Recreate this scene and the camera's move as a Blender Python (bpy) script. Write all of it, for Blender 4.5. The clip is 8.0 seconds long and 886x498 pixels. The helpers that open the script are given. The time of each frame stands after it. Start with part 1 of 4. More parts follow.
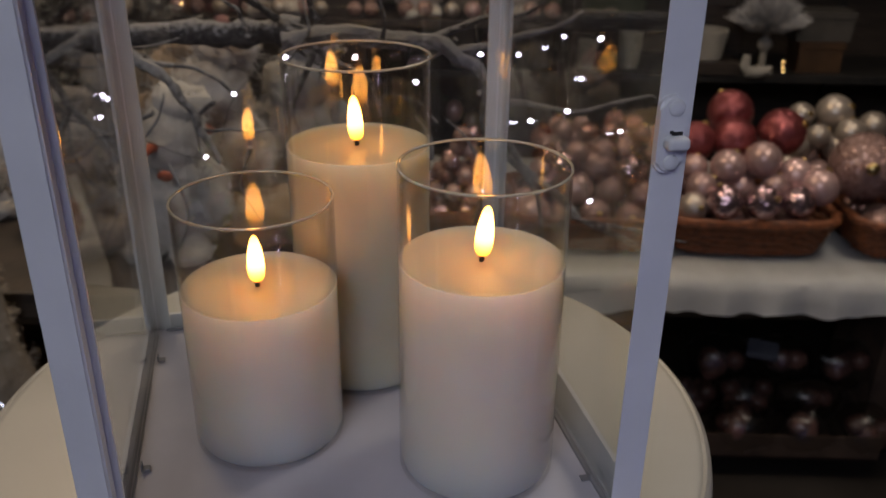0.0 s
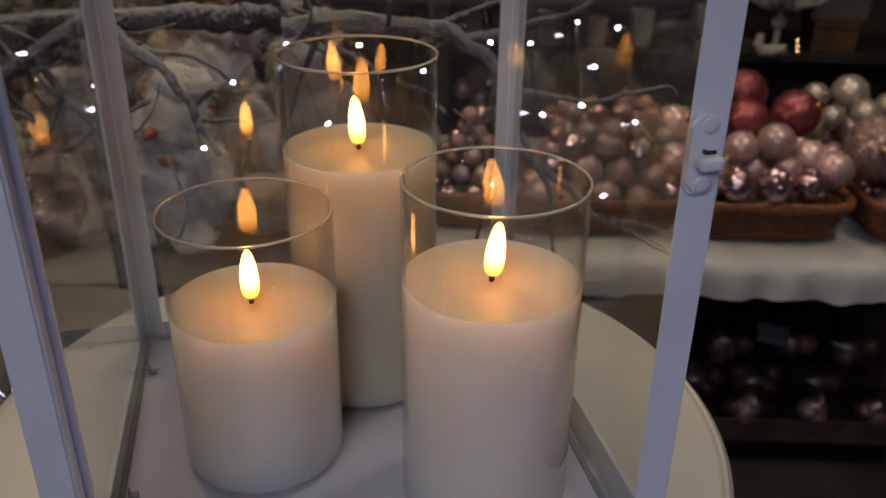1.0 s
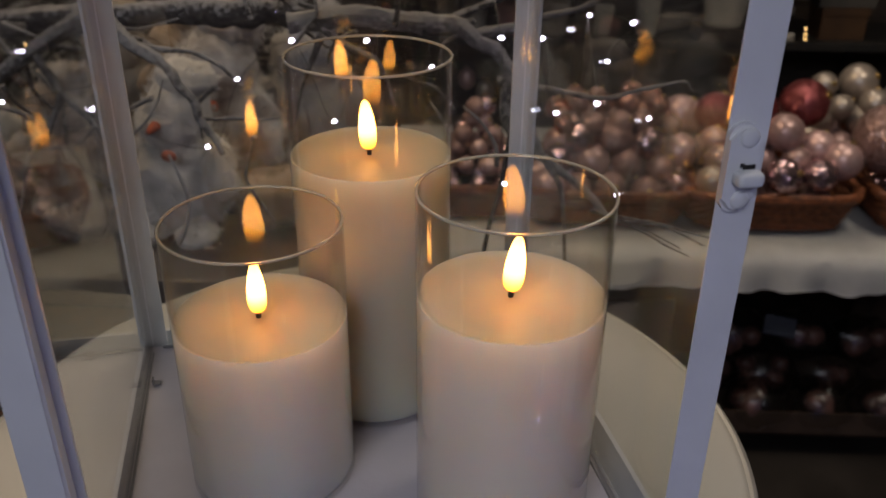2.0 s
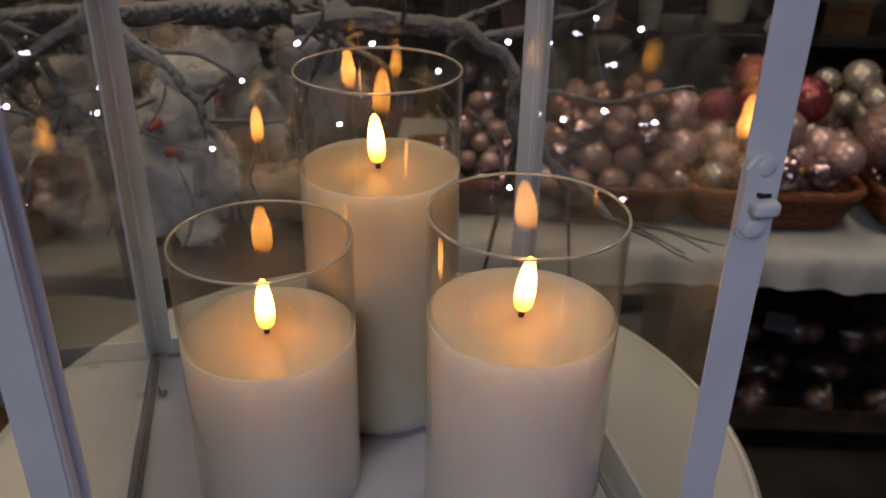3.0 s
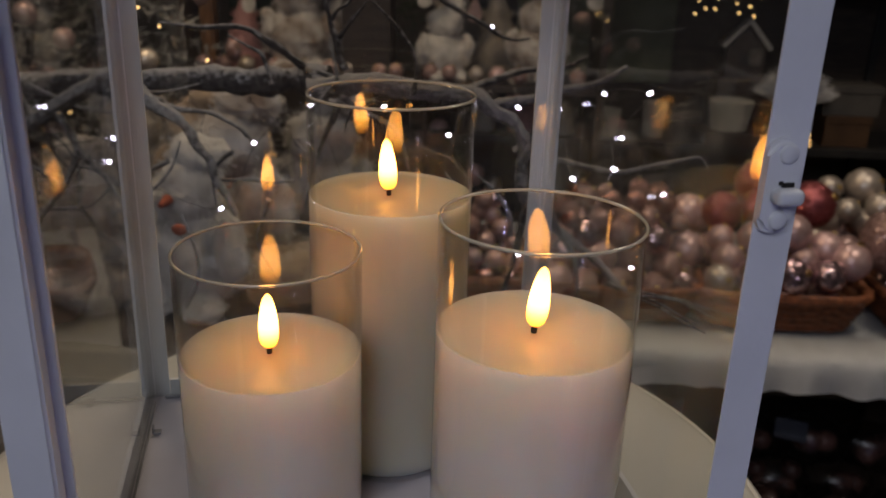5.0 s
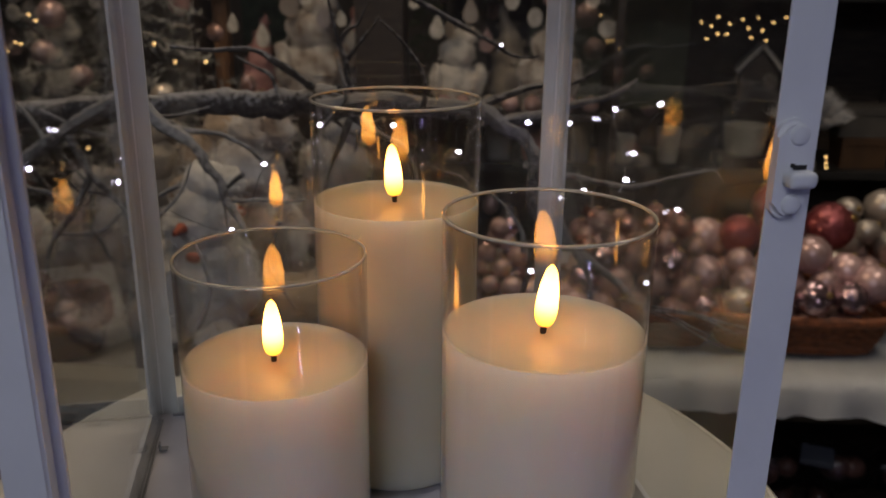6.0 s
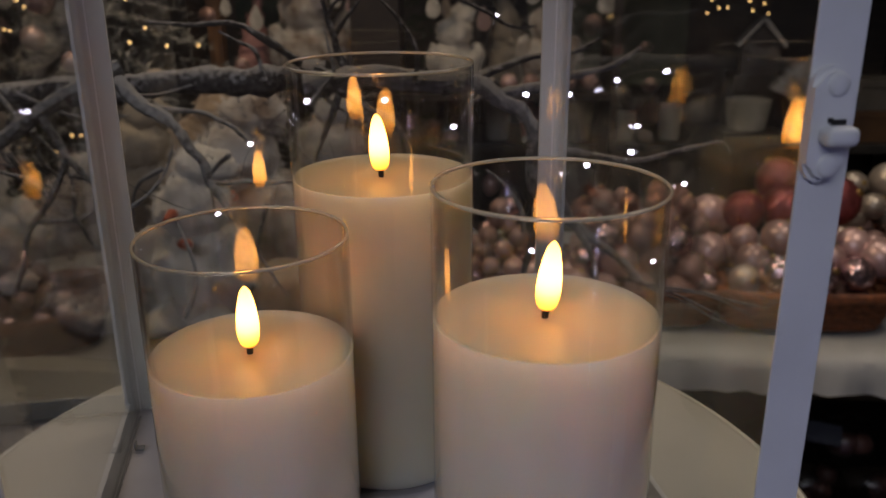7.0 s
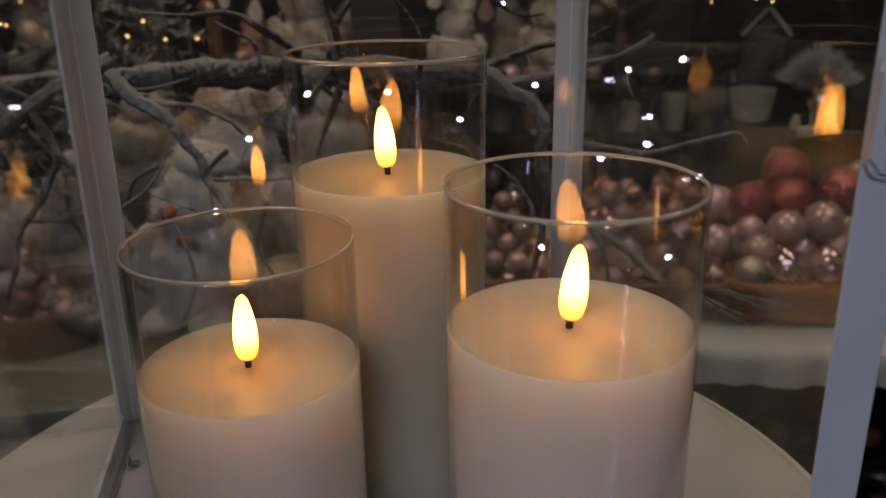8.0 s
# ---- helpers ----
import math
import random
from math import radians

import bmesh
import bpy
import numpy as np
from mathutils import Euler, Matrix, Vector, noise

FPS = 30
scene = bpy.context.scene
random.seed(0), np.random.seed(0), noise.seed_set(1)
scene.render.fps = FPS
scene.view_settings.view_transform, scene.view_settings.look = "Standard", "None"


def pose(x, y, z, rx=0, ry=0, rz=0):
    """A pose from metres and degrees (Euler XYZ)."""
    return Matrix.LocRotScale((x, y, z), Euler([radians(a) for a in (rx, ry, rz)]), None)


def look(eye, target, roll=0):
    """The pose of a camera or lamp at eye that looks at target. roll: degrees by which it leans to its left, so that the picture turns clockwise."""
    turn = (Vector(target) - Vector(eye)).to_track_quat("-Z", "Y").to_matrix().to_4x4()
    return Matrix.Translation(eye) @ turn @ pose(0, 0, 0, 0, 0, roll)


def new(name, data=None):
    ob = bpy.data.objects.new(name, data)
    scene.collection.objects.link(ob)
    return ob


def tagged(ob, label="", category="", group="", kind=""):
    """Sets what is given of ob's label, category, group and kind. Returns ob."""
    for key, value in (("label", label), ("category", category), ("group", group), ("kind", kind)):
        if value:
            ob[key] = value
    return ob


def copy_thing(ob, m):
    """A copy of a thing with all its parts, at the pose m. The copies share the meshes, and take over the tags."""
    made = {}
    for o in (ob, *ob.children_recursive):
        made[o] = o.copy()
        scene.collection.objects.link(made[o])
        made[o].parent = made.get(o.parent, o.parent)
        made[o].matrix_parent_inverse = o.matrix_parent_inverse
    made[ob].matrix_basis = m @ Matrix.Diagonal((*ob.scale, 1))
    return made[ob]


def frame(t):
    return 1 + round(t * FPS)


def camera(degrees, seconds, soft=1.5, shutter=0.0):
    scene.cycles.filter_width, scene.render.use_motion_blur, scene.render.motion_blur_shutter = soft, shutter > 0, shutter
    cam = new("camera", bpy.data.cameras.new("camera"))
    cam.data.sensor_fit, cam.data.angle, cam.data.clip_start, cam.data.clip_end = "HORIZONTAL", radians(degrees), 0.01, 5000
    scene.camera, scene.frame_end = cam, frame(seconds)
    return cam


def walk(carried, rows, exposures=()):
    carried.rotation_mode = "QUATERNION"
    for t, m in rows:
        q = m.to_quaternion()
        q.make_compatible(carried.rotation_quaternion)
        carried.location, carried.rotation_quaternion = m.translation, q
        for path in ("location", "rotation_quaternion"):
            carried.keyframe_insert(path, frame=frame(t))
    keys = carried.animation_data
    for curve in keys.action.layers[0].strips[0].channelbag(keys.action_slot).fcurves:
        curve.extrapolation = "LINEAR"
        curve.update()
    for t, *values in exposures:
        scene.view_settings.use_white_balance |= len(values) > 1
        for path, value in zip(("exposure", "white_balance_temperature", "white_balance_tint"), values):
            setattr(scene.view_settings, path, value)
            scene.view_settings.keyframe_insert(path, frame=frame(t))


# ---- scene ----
cam = camera(55.2, 8.0)
PATH = [
    (0, (0.009, 0.003, 1.636), (-0.031, 1.821, 0.804), 0.7),
    (0.5, (0.011, 0.018, 1.641), (-0.041, 1.823, 0.780), 1.0),
    (1, (0.008, 0.034, 1.640), (-0.047, 1.827, 0.756), 0.8),
    (2.5, (0.0, 0.056, 1.645), (-0.064, 1.832, 0.728), 0.6),
    (3, (-0.002, 0.058, 1.650), (-0.062, 1.829, 0.722), 1.0),
    (3.5, (-0.001, 0.058, 1.651), (-0.062, 1.825, 0.716), 1.1),
    (4, (-0.002, 0.058, 1.641), (-0.066, 1.843, 0.742), 1.6),
    (4.5, (-0.006, 0.052, 1.626), (-0.074, 1.890, 0.841), 2.1),
    (5.8, (0.002, 0.050, 1.604), (-0.115, 1.946, 0.978), 1.0),
    (6, (0.001, 0.053, 1.602), (-0.123, 1.950, 0.981), 0.6),
    (6.5, (0.0, 0.068, 1.596), (-0.129, 1.961, 0.962), 0.1),
    (7, (0.003, 0.081, 1.591), (-0.124, 1.965, 0.932), -0.5),
    (7.5, (0.0, 0.091, 1.588), (-0.129, 1.972, 0.921), -0.9),
    (8, (-0.002, 0.103, 1.587), (-0.133, 1.981, 0.911), -1.0),
]
walk(cam, [(t, look(eye, target, roll)) for t, eye, target, roll in PATH],
     [(0, 0.0, 6750, 13), (3.5, -0.05, 6850, 13), (4.5, -0.08, 6800, 13), (6.0, -0.17, 6750, 12), (8, -0.33, 6850, 14)])
cam.data.dof.use_dof = True
cam.data.dof.focus_distance = 0.31
cam.data.dof.aperture_fstop = 19.0

# ---- light ----
world = bpy.data.worlds.new("shop_air")
scene.world = world
world.use_nodes = True
world.node_tree.nodes["Background"].inputs[0].default_value = (0.9, 0.85, 0.8, 1)
world.node_tree.nodes["Background"].inputs[1].default_value = 0.028


def area_lamp(name, eye, target, w, h, watts, colour):
    data = bpy.data.lights.new(name, "AREA")
    data.shape, data.size, data.size_y, data.energy, data.color = "RECTANGLE", w, h, watts, colour
    ob = new(name, data)
    ob.matrix_world = look(eye, target)
    return ob


WARM, NEUTRAL = (1.0, 0.78, 0.54), (1.0, 0.89, 0.76)
# ceiling lamps are unseen, added and placed to light each area
area_lamp("ceiling_lamp", (-0.7, 0.5, 3.15), (-0.7, 0.5, 0), 0.5, 0.5, 1.0, WARM)
area_lamp("ceiling_lamp", (1.3, 1.4, 3.15), (1.3, 1.4, 0), 0.6, 0.6, 15, NEUTRAL)
area_lamp("ceiling_lamp", (-1.0, 1.7, 3.15), (-1.0, 1.7, 0), 0.6, 0.6, 21, WARM)
area_lamp("ceiling_lamp", (0.6, 2.95, 3.15), (0.6, 2.95, 0), 0.6, 0.6, 9, NEUTRAL)
# unseen cool fill lamp, added high behind the camera
area_lamp("cool_fill_lamp", (-0.50, -1.6, 3.1), (0.0, 0.3, 1.3), 1.3, 1.2, 35.5, (0.78, 0.84, 1.0))


# ---- materials ----
def material(name):
    m = bpy.data.materials.new(name)
    m.use_nodes = True
    nt = m.node_tree
    return m, nt, nt.nodes["Principled BSDF"]


def surface(name, c1, c2, scale=20.0, rough=0.5, rough2=None, metal=0.0, bump=0.0, bump_scale=120.0, sheen=0.0,
            per_object=0.0, stretch=(1, 1, 1), coat=0.0, sub=0.0, sub_scale=0.01):
    """Two colours mixed by noise at two sizes, uneven gloss, fine relief."""
    m, nt, p = material(name)
    N, L = nt.nodes, nt.links
    co = N.new("ShaderNodeTexCoord")
    mp = N.new("ShaderNodeMapping")
    mp.inputs["Scale"].default_value = stretch
    L.new(co.outputs["Object"], mp.inputs[0])
    big = N.new("ShaderNodeTexNoise")
    big.inputs["Scale"].default_value, big.inputs["Detail"].default_value = scale, 6
    L.new(mp.outputs[0], big.inputs["Vector"])
    ramp = N.new("ShaderNodeValToRGB")
    ramp.color_ramp.elements[0].position, ramp.color_ramp.elements[1].position = 0.35, 0.68
    ramp.color_ramp.elements[0].color, ramp.color_ramp.elements[1].color = (*c1, 1), (*c2, 1)
    L.new(big.outputs["Fac"], ramp.inputs[0])
    out = ramp.outputs[0]
    if per_object:
        info = N.new("ShaderNodeObjectInfo")
        hsv = N.new("ShaderNodeHueSaturation")
        rng = N.new("ShaderNodeMapRange")
        rng.inputs["To Min"].default_value, rng.inputs["To Max"].default_value = 1 - per_object, 1 + per_object
        L.new(info.outputs["Random"], rng.inputs[0])
        L.new(rng.outputs[0], hsv.inputs["Value"])
        L.new(out, hsv.inputs["Color"])
        out = hsv.outputs[0]
    L.new(out, p.inputs["Base Color"])
    p.inputs["Metallic"].default_value = metal
    if rough2 is not None:
        rr = N.new("ShaderNodeMapRange")
        rr.inputs["To Min"].default_value, rr.inputs["To Max"].default_value = rough, rough2
        L.new(big.outputs["Fac"], rr.inputs[0])
        L.new(rr.outputs[0], p.inputs["Roughness"])
    else:
        p.inputs["Roughness"].default_value = rough
    if bump:
        fine = N.new("ShaderNodeTexNoise")
        fine.inputs["Scale"].default_value, fine.inputs["Detail"].default_value = bump_scale, 4
        L.new(mp.outputs[0], fine.inputs["Vector"])
        b = N.new("ShaderNodeBump")
        b.inputs["Strength"].default_value, b.inputs["Distance"].default_value = bump, 0.002
        L.new(fine.outputs["Fac"], b.inputs["Height"])
        L.new(b.outputs[0], p.inputs["Normal"])
    p.inputs["Sheen Weight"].default_value = sheen
    p.inputs["Coat Weight"].default_value = coat
    p.inputs["Coat Roughness"].default_value = 0.0
    if sub:
        p.inputs["Subsurface Weight"].default_value = sub
        p.inputs["Subsurface Radius"].default_value = (1.0, 0.72, 0.45)
        p.inputs["Subsurface Scale"].default_value = sub_scale
    return m


def clear_glass(name, tint=(0.97, 0.98, 0.97), base=0.04, rough=0.0, streaks=0.0, dust_haze=0.0, edge=0.9, power=5.0):
    """Thin clear glass: what is behind shows straight through, the surface mirrors more at grazing angles."""
    m, nt, p = material(name)
    N, L = nt.nodes, nt.links
    N.remove(p)
    lw = N.new("ShaderNodeLayerWeight")
    lw.inputs["Blend"].default_value = 0.5
    pw = N.new("ShaderNodeMath")
    pw.operation, pw.inputs[1].default_value = "POWER", power
    L.new(lw.outputs["Facing"], pw.inputs[0])
    mr = N.new("ShaderNodeMapRange")
    mr.inputs["To Min"].default_value, mr.inputs["To Max"].default_value = base, edge
    L.new(pw.outputs[0], mr.inputs[0])
    tr, gl, mix = N.new("ShaderNodeBsdfTransparent"), N.new("ShaderNodeBsdfGlossy"), N.new("ShaderNodeMixShader")
    tr.inputs[0].default_value = (*tint, 1)
    gl.inputs["Roughness"].default_value = rough
    if streaks:
        no = N.new("ShaderNodeTexNoise")
        no.inputs["Scale"].default_value, no.inputs["Detail"].default_value = 14, 5
        co = N.new("ShaderNodeTexCoord")
        L.new(co.outputs["Object"], no.inputs["Vector"])
        r2 = N.new("ShaderNodeMapRange")
        r2.inputs["From Min"].default_value, r2.inputs["To Min"].default_value, r2.inputs["To Max"].default_value = 0.5, 0.0, streaks
        L.new(no.outputs["Fac"], r2.inputs[0])
        L.new(r2.outputs[0], gl.inputs["Roughness"])
    L.new(mr.outputs[0], mix.inputs[0])
    L.new(tr.outputs[0], mix.inputs[1])
    L.new(gl.outputs[0], mix.inputs[2])
    last = mix
    if dust_haze:
        # a thin uneven film of dust, also standing in for veiling glare
        df, m2, dn, dr = (N.new("ShaderNode" + k) for k in ("BsdfDiffuse", "MixShader", "TexNoise", "MapRange"))
        dn.inputs["Scale"].default_value, dn.inputs["Detail"].default_value = 22, 6
        dr.inputs["To Min"].default_value, dr.inputs["To Max"].default_value = dust_haze * 0.5, dust_haze * 1.5
        c2 = N.new("ShaderNodeTexCoord")
        L.new(c2.outputs["Object"], dn.inputs["Vector"])
        L.new(dn.outputs["Fac"], dr.inputs[0])
        L.new(dr.outputs[0], m2.inputs[0])
        L.new(mix.outputs[0], m2.inputs[1])
        L.new(df.outputs[0], m2.inputs[2])
        last = m2
    L.new(last.outputs[0], N["Material Output"].inputs[0])
    return m


def glow(name, colour, strength):
    m, nt, p = material(name)
    p.inputs["Base Color"].default_value = (*colour, 1)
    p.inputs["Emission Color"].default_value = (*colour, 1)
    p.inputs["Emission Strength"].default_value = strength
    return m


def flame_material():
    """Frosted LED flame: white-hot over most of its height, yellow then amber at the foot and tip."""
    m, nt, p = material("led_flame")
    N, L = nt.nodes, nt.links
    co, sep, ramp = N.new("ShaderNodeTexCoord"), N.new("ShaderNodeSeparateXYZ"), N.new("ShaderNodeValToRGB")
    L.new(co.outputs["Generated"], sep.inputs[0])
    L.new(sep.outputs["Z"], ramp.inputs[0])
    r = ramp.color_ramp
    r.elements[0].position, r.elements[0].color = 0.0, (1.0, 0.30, 0.02, 1)
    r.elements[1].position, r.elements[1].color = 1.0, (1.0, 0.40, 0.06, 1)
    for pos, c in ((0.14, (1.0, 0.36, 0.03, 1)), (0.28, (1.0, 0.40, 0.055, 1)), (0.42, (1.0, 0.395, 0.078, 1)), (0.82, (1.0, 0.395, 0.078, 1))):
        r.elements.new(pos).color = c
    st = N.new("ShaderNodeValToRGB")
    L.new(sep.outputs["Z"], st.inputs[0])
    e = st.color_ramp
    e.elements[0].position, e.elements[0].color = 0.0, (0.08, 0.08, 0.08, 1)
    e.elements[1].position, e.elements[1].color = 1.0, (0.6, 0.6, 0.6, 1)
    e.elements.new(0.32).color = (0.8, 0.8, 0.8, 1)
    e.elements.new(0.6).color = (1, 1, 1, 1)
    mul = N.new("ShaderNodeMath")
    mul.operation, mul.inputs[1].default_value = "MULTIPLY", 18.5
    L.new(st.outputs[0], mul.inputs[0])
    L.new(ramp.outputs[0], p.inputs["Emission Color"])
    L.new(mul.outputs[0], p.inputs["Emission Strength"])
    p.inputs["Base Color"].default_value = (0.8, 0.6, 0.3, 1)
    return m


def glitter(name, c1, c2, rough=0.22, scale=8.0, tilt=0.9, metal=0.75):
    """Glitter: small mirror facets, each turned its own way, over a coloured ground."""
    m, nt, p = material(name)
    N, L = nt.nodes, nt.links
    co, vo = N.new("ShaderNodeTexCoord"), N.new("ShaderNodeTexVoronoi")
    vo.inputs["Scale"].default_value = scale
    L.new(co.outputs["Object"], vo.inputs["Vector"])
    mixc = N.new("ShaderNodeMix")
    mixc.data_type = "RGBA"
    mixc.inputs["A"].default_value, mixc.inputs["B"].default_value = (*c1, 1), (*c2, 1)
    sep = N.new("ShaderNodeSeparateColor")
    L.new(vo.outputs["Color"], sep.inputs[0])
    L.new(sep.outputs[0], mixc.inputs["Factor"])
    L.new(mixc.outputs["Result"], p.inputs["Base Color"])
    geo = N.new("ShaderNodeNewGeometry")
    va, vm = N.new("ShaderNodeVectorMath"), N.new("ShaderNodeVectorMath")
    va.operation, va.inputs[1].default_value = "SUBTRACT", (0.5, 0.5, 0.5)
    L.new(vo.outputs["Color"], va.inputs[0])
    vm.operation = "MULTIPLY_ADD"
    vm.inputs[1].default_value = (tilt, tilt, tilt)
    L.new(va.outputs[0], vm.inputs[0])
    L.new(geo.outputs["Normal"], vm.inputs[2])
    nn = N.new("ShaderNodeVectorMath")
    nn.operation = "NORMALIZE"
    L.new(vm.outputs[0], nn.inputs[0])
    L.new(nn.outputs[0], p.inputs["Normal"])
    p.inputs["Metallic"].default_value, p.inputs["Roughness"].default_value = metal, rough
    return m


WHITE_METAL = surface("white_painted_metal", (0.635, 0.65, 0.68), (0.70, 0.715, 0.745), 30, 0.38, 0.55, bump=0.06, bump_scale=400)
# rails and base plate: the posts' white, greyed to stand for shade inside
RAIL_GREY = surface("shaded_grey_rail", (0.52, 0.53, 0.55), (0.62, 0.63, 0.65), 30, 0.45, 0.6, bump=0.06, bump_scale=300)
BASE_SHADED = surface("shaded_lilac_white", (0.40, 0.39, 0.44), (0.50, 0.49, 0.54), 14, 0.4, 0.6, bump=0.06, bump_scale=300)
STAND_PAINT = surface("cream_lacquer", (0.43, 0.41, 0.345), (0.49, 0.47, 0.405), 9, 0.28, 0.45, bump=0.03, bump_scale=200)
# one wax in two tones: top darkened under the flame, sides lightened as lit
WAX_TOP = surface("wax_top_darkened", (0.66, 0.56, 0.42), (0.73, 0.63, 0.49), 24, 0.42, 0.58, bump=0.05, bump_scale=300, sub=1.0, sub_scale=0.03)
WAX_SIDE = surface("wax_side_lightened", (0.78, 0.665, 0.57), (0.83, 0.725, 0.63), 24, 0.55, 0.65, sub=1.0, sub_scale=0.09)
# tall candle: wax darkened and yellowed in place of shade from the front candles
WAX_TALL = surface("tall_wax_shaded", (0.52, 0.45, 0.30), (0.58, 0.51, 0.36), 24, 0.42, 0.58, bump=0.05, bump_scale=300, sub=1.0, sub_scale=0.03)
WAX_TALL_SIDE = surface("tall_wax_side_shaded", (0.62, 0.56, 0.43), (0.67, 0.61, 0.48), 24, 0.55, 0.65, sub=1.0, sub_scale=0.06)
PANE = clear_glass("pane_glass", streaks=0.02, base=0.075, dust_haze=0.010)
JAR = clear_glass("jar_glass", tint=(0.99, 0.99, 0.985), base=0.037, edge=0.85, power=4.2, rough=0.0)
# golden, partly opaque base stands in for flame light gathered by the rim
RIM, _nt, _p = material("flame_tinted_rim_glass")
_p.inputs["Transmission Weight"].default_value, _p.inputs["IOR"].default_value, _p.inputs["Roughness"].default_value = 0.62, 1.5, 0.06
_p.inputs["Base Color"].default_value = (0.90, 0.83, 0.68, 1)
FLAME = flame_material()
WICK = surface("black_wick", (0.02, 0.017, 0.015), (0.04, 0.03, 0.025), 60, 0.7)
GASKET = surface("grey_gasket", (0.16, 0.16, 0.17), (0.26, 0.26, 0.28), 40, 0.6)


def frosty_bark(name, dark, light, white, cover):
    """Rough bark, with frost crusted in patches and thickest on what faces up."""
    m = surface(name, dark, light, 160, 0.85, bump=0.9, bump_scale=380)
    N, L = m.node_tree.nodes, m.node_tree.links
    p = N["Principled BSDF"]
    geo, sep, no, add, rng, mix = (N.new("ShaderNode" + k) for k in ("NewGeometry", "SeparateXYZ", "TexNoise", "Math", "MapRange", "Mix"))
    mix.data_type = "RGBA"
    L.new(geo.outputs["Normal"], sep.inputs[0])
    no.inputs["Scale"].default_value, no.inputs["Detail"].default_value = 210, 5
    co = N.new("ShaderNodeTexCoord")
    L.new(co.outputs["Object"], no.inputs["Vector"])
    add.operation = "MULTIPLY_ADD"
    add.inputs[1].default_value = 0.35
    L.new(sep.outputs["Z"], add.inputs[0])
    L.new(no.outputs["Fac"], add.inputs[2])
    rng.inputs["From Min"].default_value, rng.inputs["From Max"].default_value = cover, cover + 0.22
    L.new(add.outputs[0], rng.inputs[0])
    L.new(rng.outputs[0], mix.inputs["Factor"])
    mix.inputs["B"].default_value = (*white, 1)
    L.new(p.inputs["Base Color"].links[0].from_socket, mix.inputs["A"])
    L.new(mix.outputs["Result"], p.inputs["Base Color"])
    return m


BARK = frosty_bark("frosted_bark", (0.020, 0.016, 0.015), (0.07, 0.06, 0.055), (0.30, 0.285, 0.28), 0.58)
FROST = frosty_bark("snowy_bark", (0.085, 0.078, 0.074), (0.16, 0.148, 0.142), (0.29, 0.275, 0.265), 0.42)
LED_ON = glow("cold_led", (0.74, 0.72, 1.0), 16.0)
FAIRY_ON = glow("warm_fairy_bulb", (1.0, 0.62, 0.24), 4.0)
CABLE = surface("dark_cable", (0.04, 0.04, 0.04), (0.08, 0.08, 0.08), 60, 0.4)
PLUSH = surface("white_plush", (0.44, 0.41, 0.36), (0.66, 0.62, 0.56), 40, 0.95, bump=1.0, bump_scale=220, sheen=0.4)
PLUSH_MOTTLED = surface("mottled_plush", (0.16, 0.11, 0.08), (0.66, 0.62, 0.56), 16, 0.95, bump=1.0, bump_scale=160, sheen=0.3)
PLUSH_TAN = surface("tan_plush", (0.22, 0.15, 0.09), (0.36, 0.26, 0.17), 40, 0.95, bump=1.0, bump_scale=220, sheen=0.3)
ORANGE = surface("orange_felt", (0.32, 0.065, 0.03), (0.42, 0.10, 0.045), 40, 0.9)
GREY_FELT = surface("grey_felt", (0.24, 0.23, 0.23), (0.36, 0.35, 0.34), 40, 0.95, bump=0.6, bump_scale=200)
CLOTH = surface("white_cotton", (0.74, 0.75, 0.74), (0.84, 0.85, 0.84), 12, 0.9, bump=0.4, bump_scale=500)
WICKER = surface("red_brown_wicker", (0.11, 0.035, 0.014), (0.26, 0.085, 0.03), 60, 0.55, bump=0.4, bump_scale=150, per_object=0.2)
DARK_WOOD = surface("dark_stained_wood", (0.018, 0.013, 0.010), (0.045, 0.032, 0.024), 12, 0.55, bump=0.3, bump_scale=80, stretch=(1, 1, 8))
BROWN_WOOD = surface("brown_wood", (0.12, 0.055, 0.022), (0.24, 0.12, 0.05), 10, 0.55, bump=0.3, bump_scale=60, stretch=(6, 6, 1))
FLOOR_MAT = surface("dark_shop_floor", (0.018, 0.015, 0.013), (0.04, 0.034, 0.03), 4, 0.4, 0.6)
WALL_MAT = surface("dark_shop_wall", (0.05, 0.042, 0.036), (0.09, 0.075, 0.062), 3, 0.8)
CEIL_MAT = surface("shop_ceiling", (0.50, 0.47, 0.43), (0.58, 0.55, 0.50), 3, 0.9)
PEARL = surface("pearl_pink_glass", (0.47, 0.30, 0.275), (0.58, 0.41, 0.385), 3, 0.27, 0.42, metal=0.45, per_object=0.25)
SHINY = glitter("crinkled_rose_foil", (0.42, 0.27, 0.29), (0.62, 0.46, 0.48), 0.12, 7.0, 0.45, 0.9)
SILVER = surface("champagne_glass", (0.42, 0.36, 0.30), (0.55, 0.48, 0.41), 18, 0.28, 0.42, metal=0.6, per_object=0.2)
GLIT_RED = glitter("red_glitter", (0.20, 0.040, 0.044), (0.40, 0.12, 0.12), rough=0.28, scale=20, tilt=0.8, metal=0.7)
GLIT_ROSE = glitter("rose_glitter", (0.25, 0.14, 0.12), (0.52, 0.35, 0.31), rough=0.26, scale=20, tilt=0.9, metal=0.45)
GLIT_COPPER = glitter("copper_glitter", (0.26, 0.12, 0.09), (0.58, 0.33, 0.26), rough=0.17, scale=11, tilt=1.1, metal=0.75)
GOLD = surface("gold_cap", (0.5, 0.36, 0.14), (0.62, 0.46, 0.2), 30, 0.3, metal=1.0)
BAG = clear_glass("clear_bag", tint=(0.85, 0.84, 0.82), base=0.05, rough=0.28, edge=0.4)
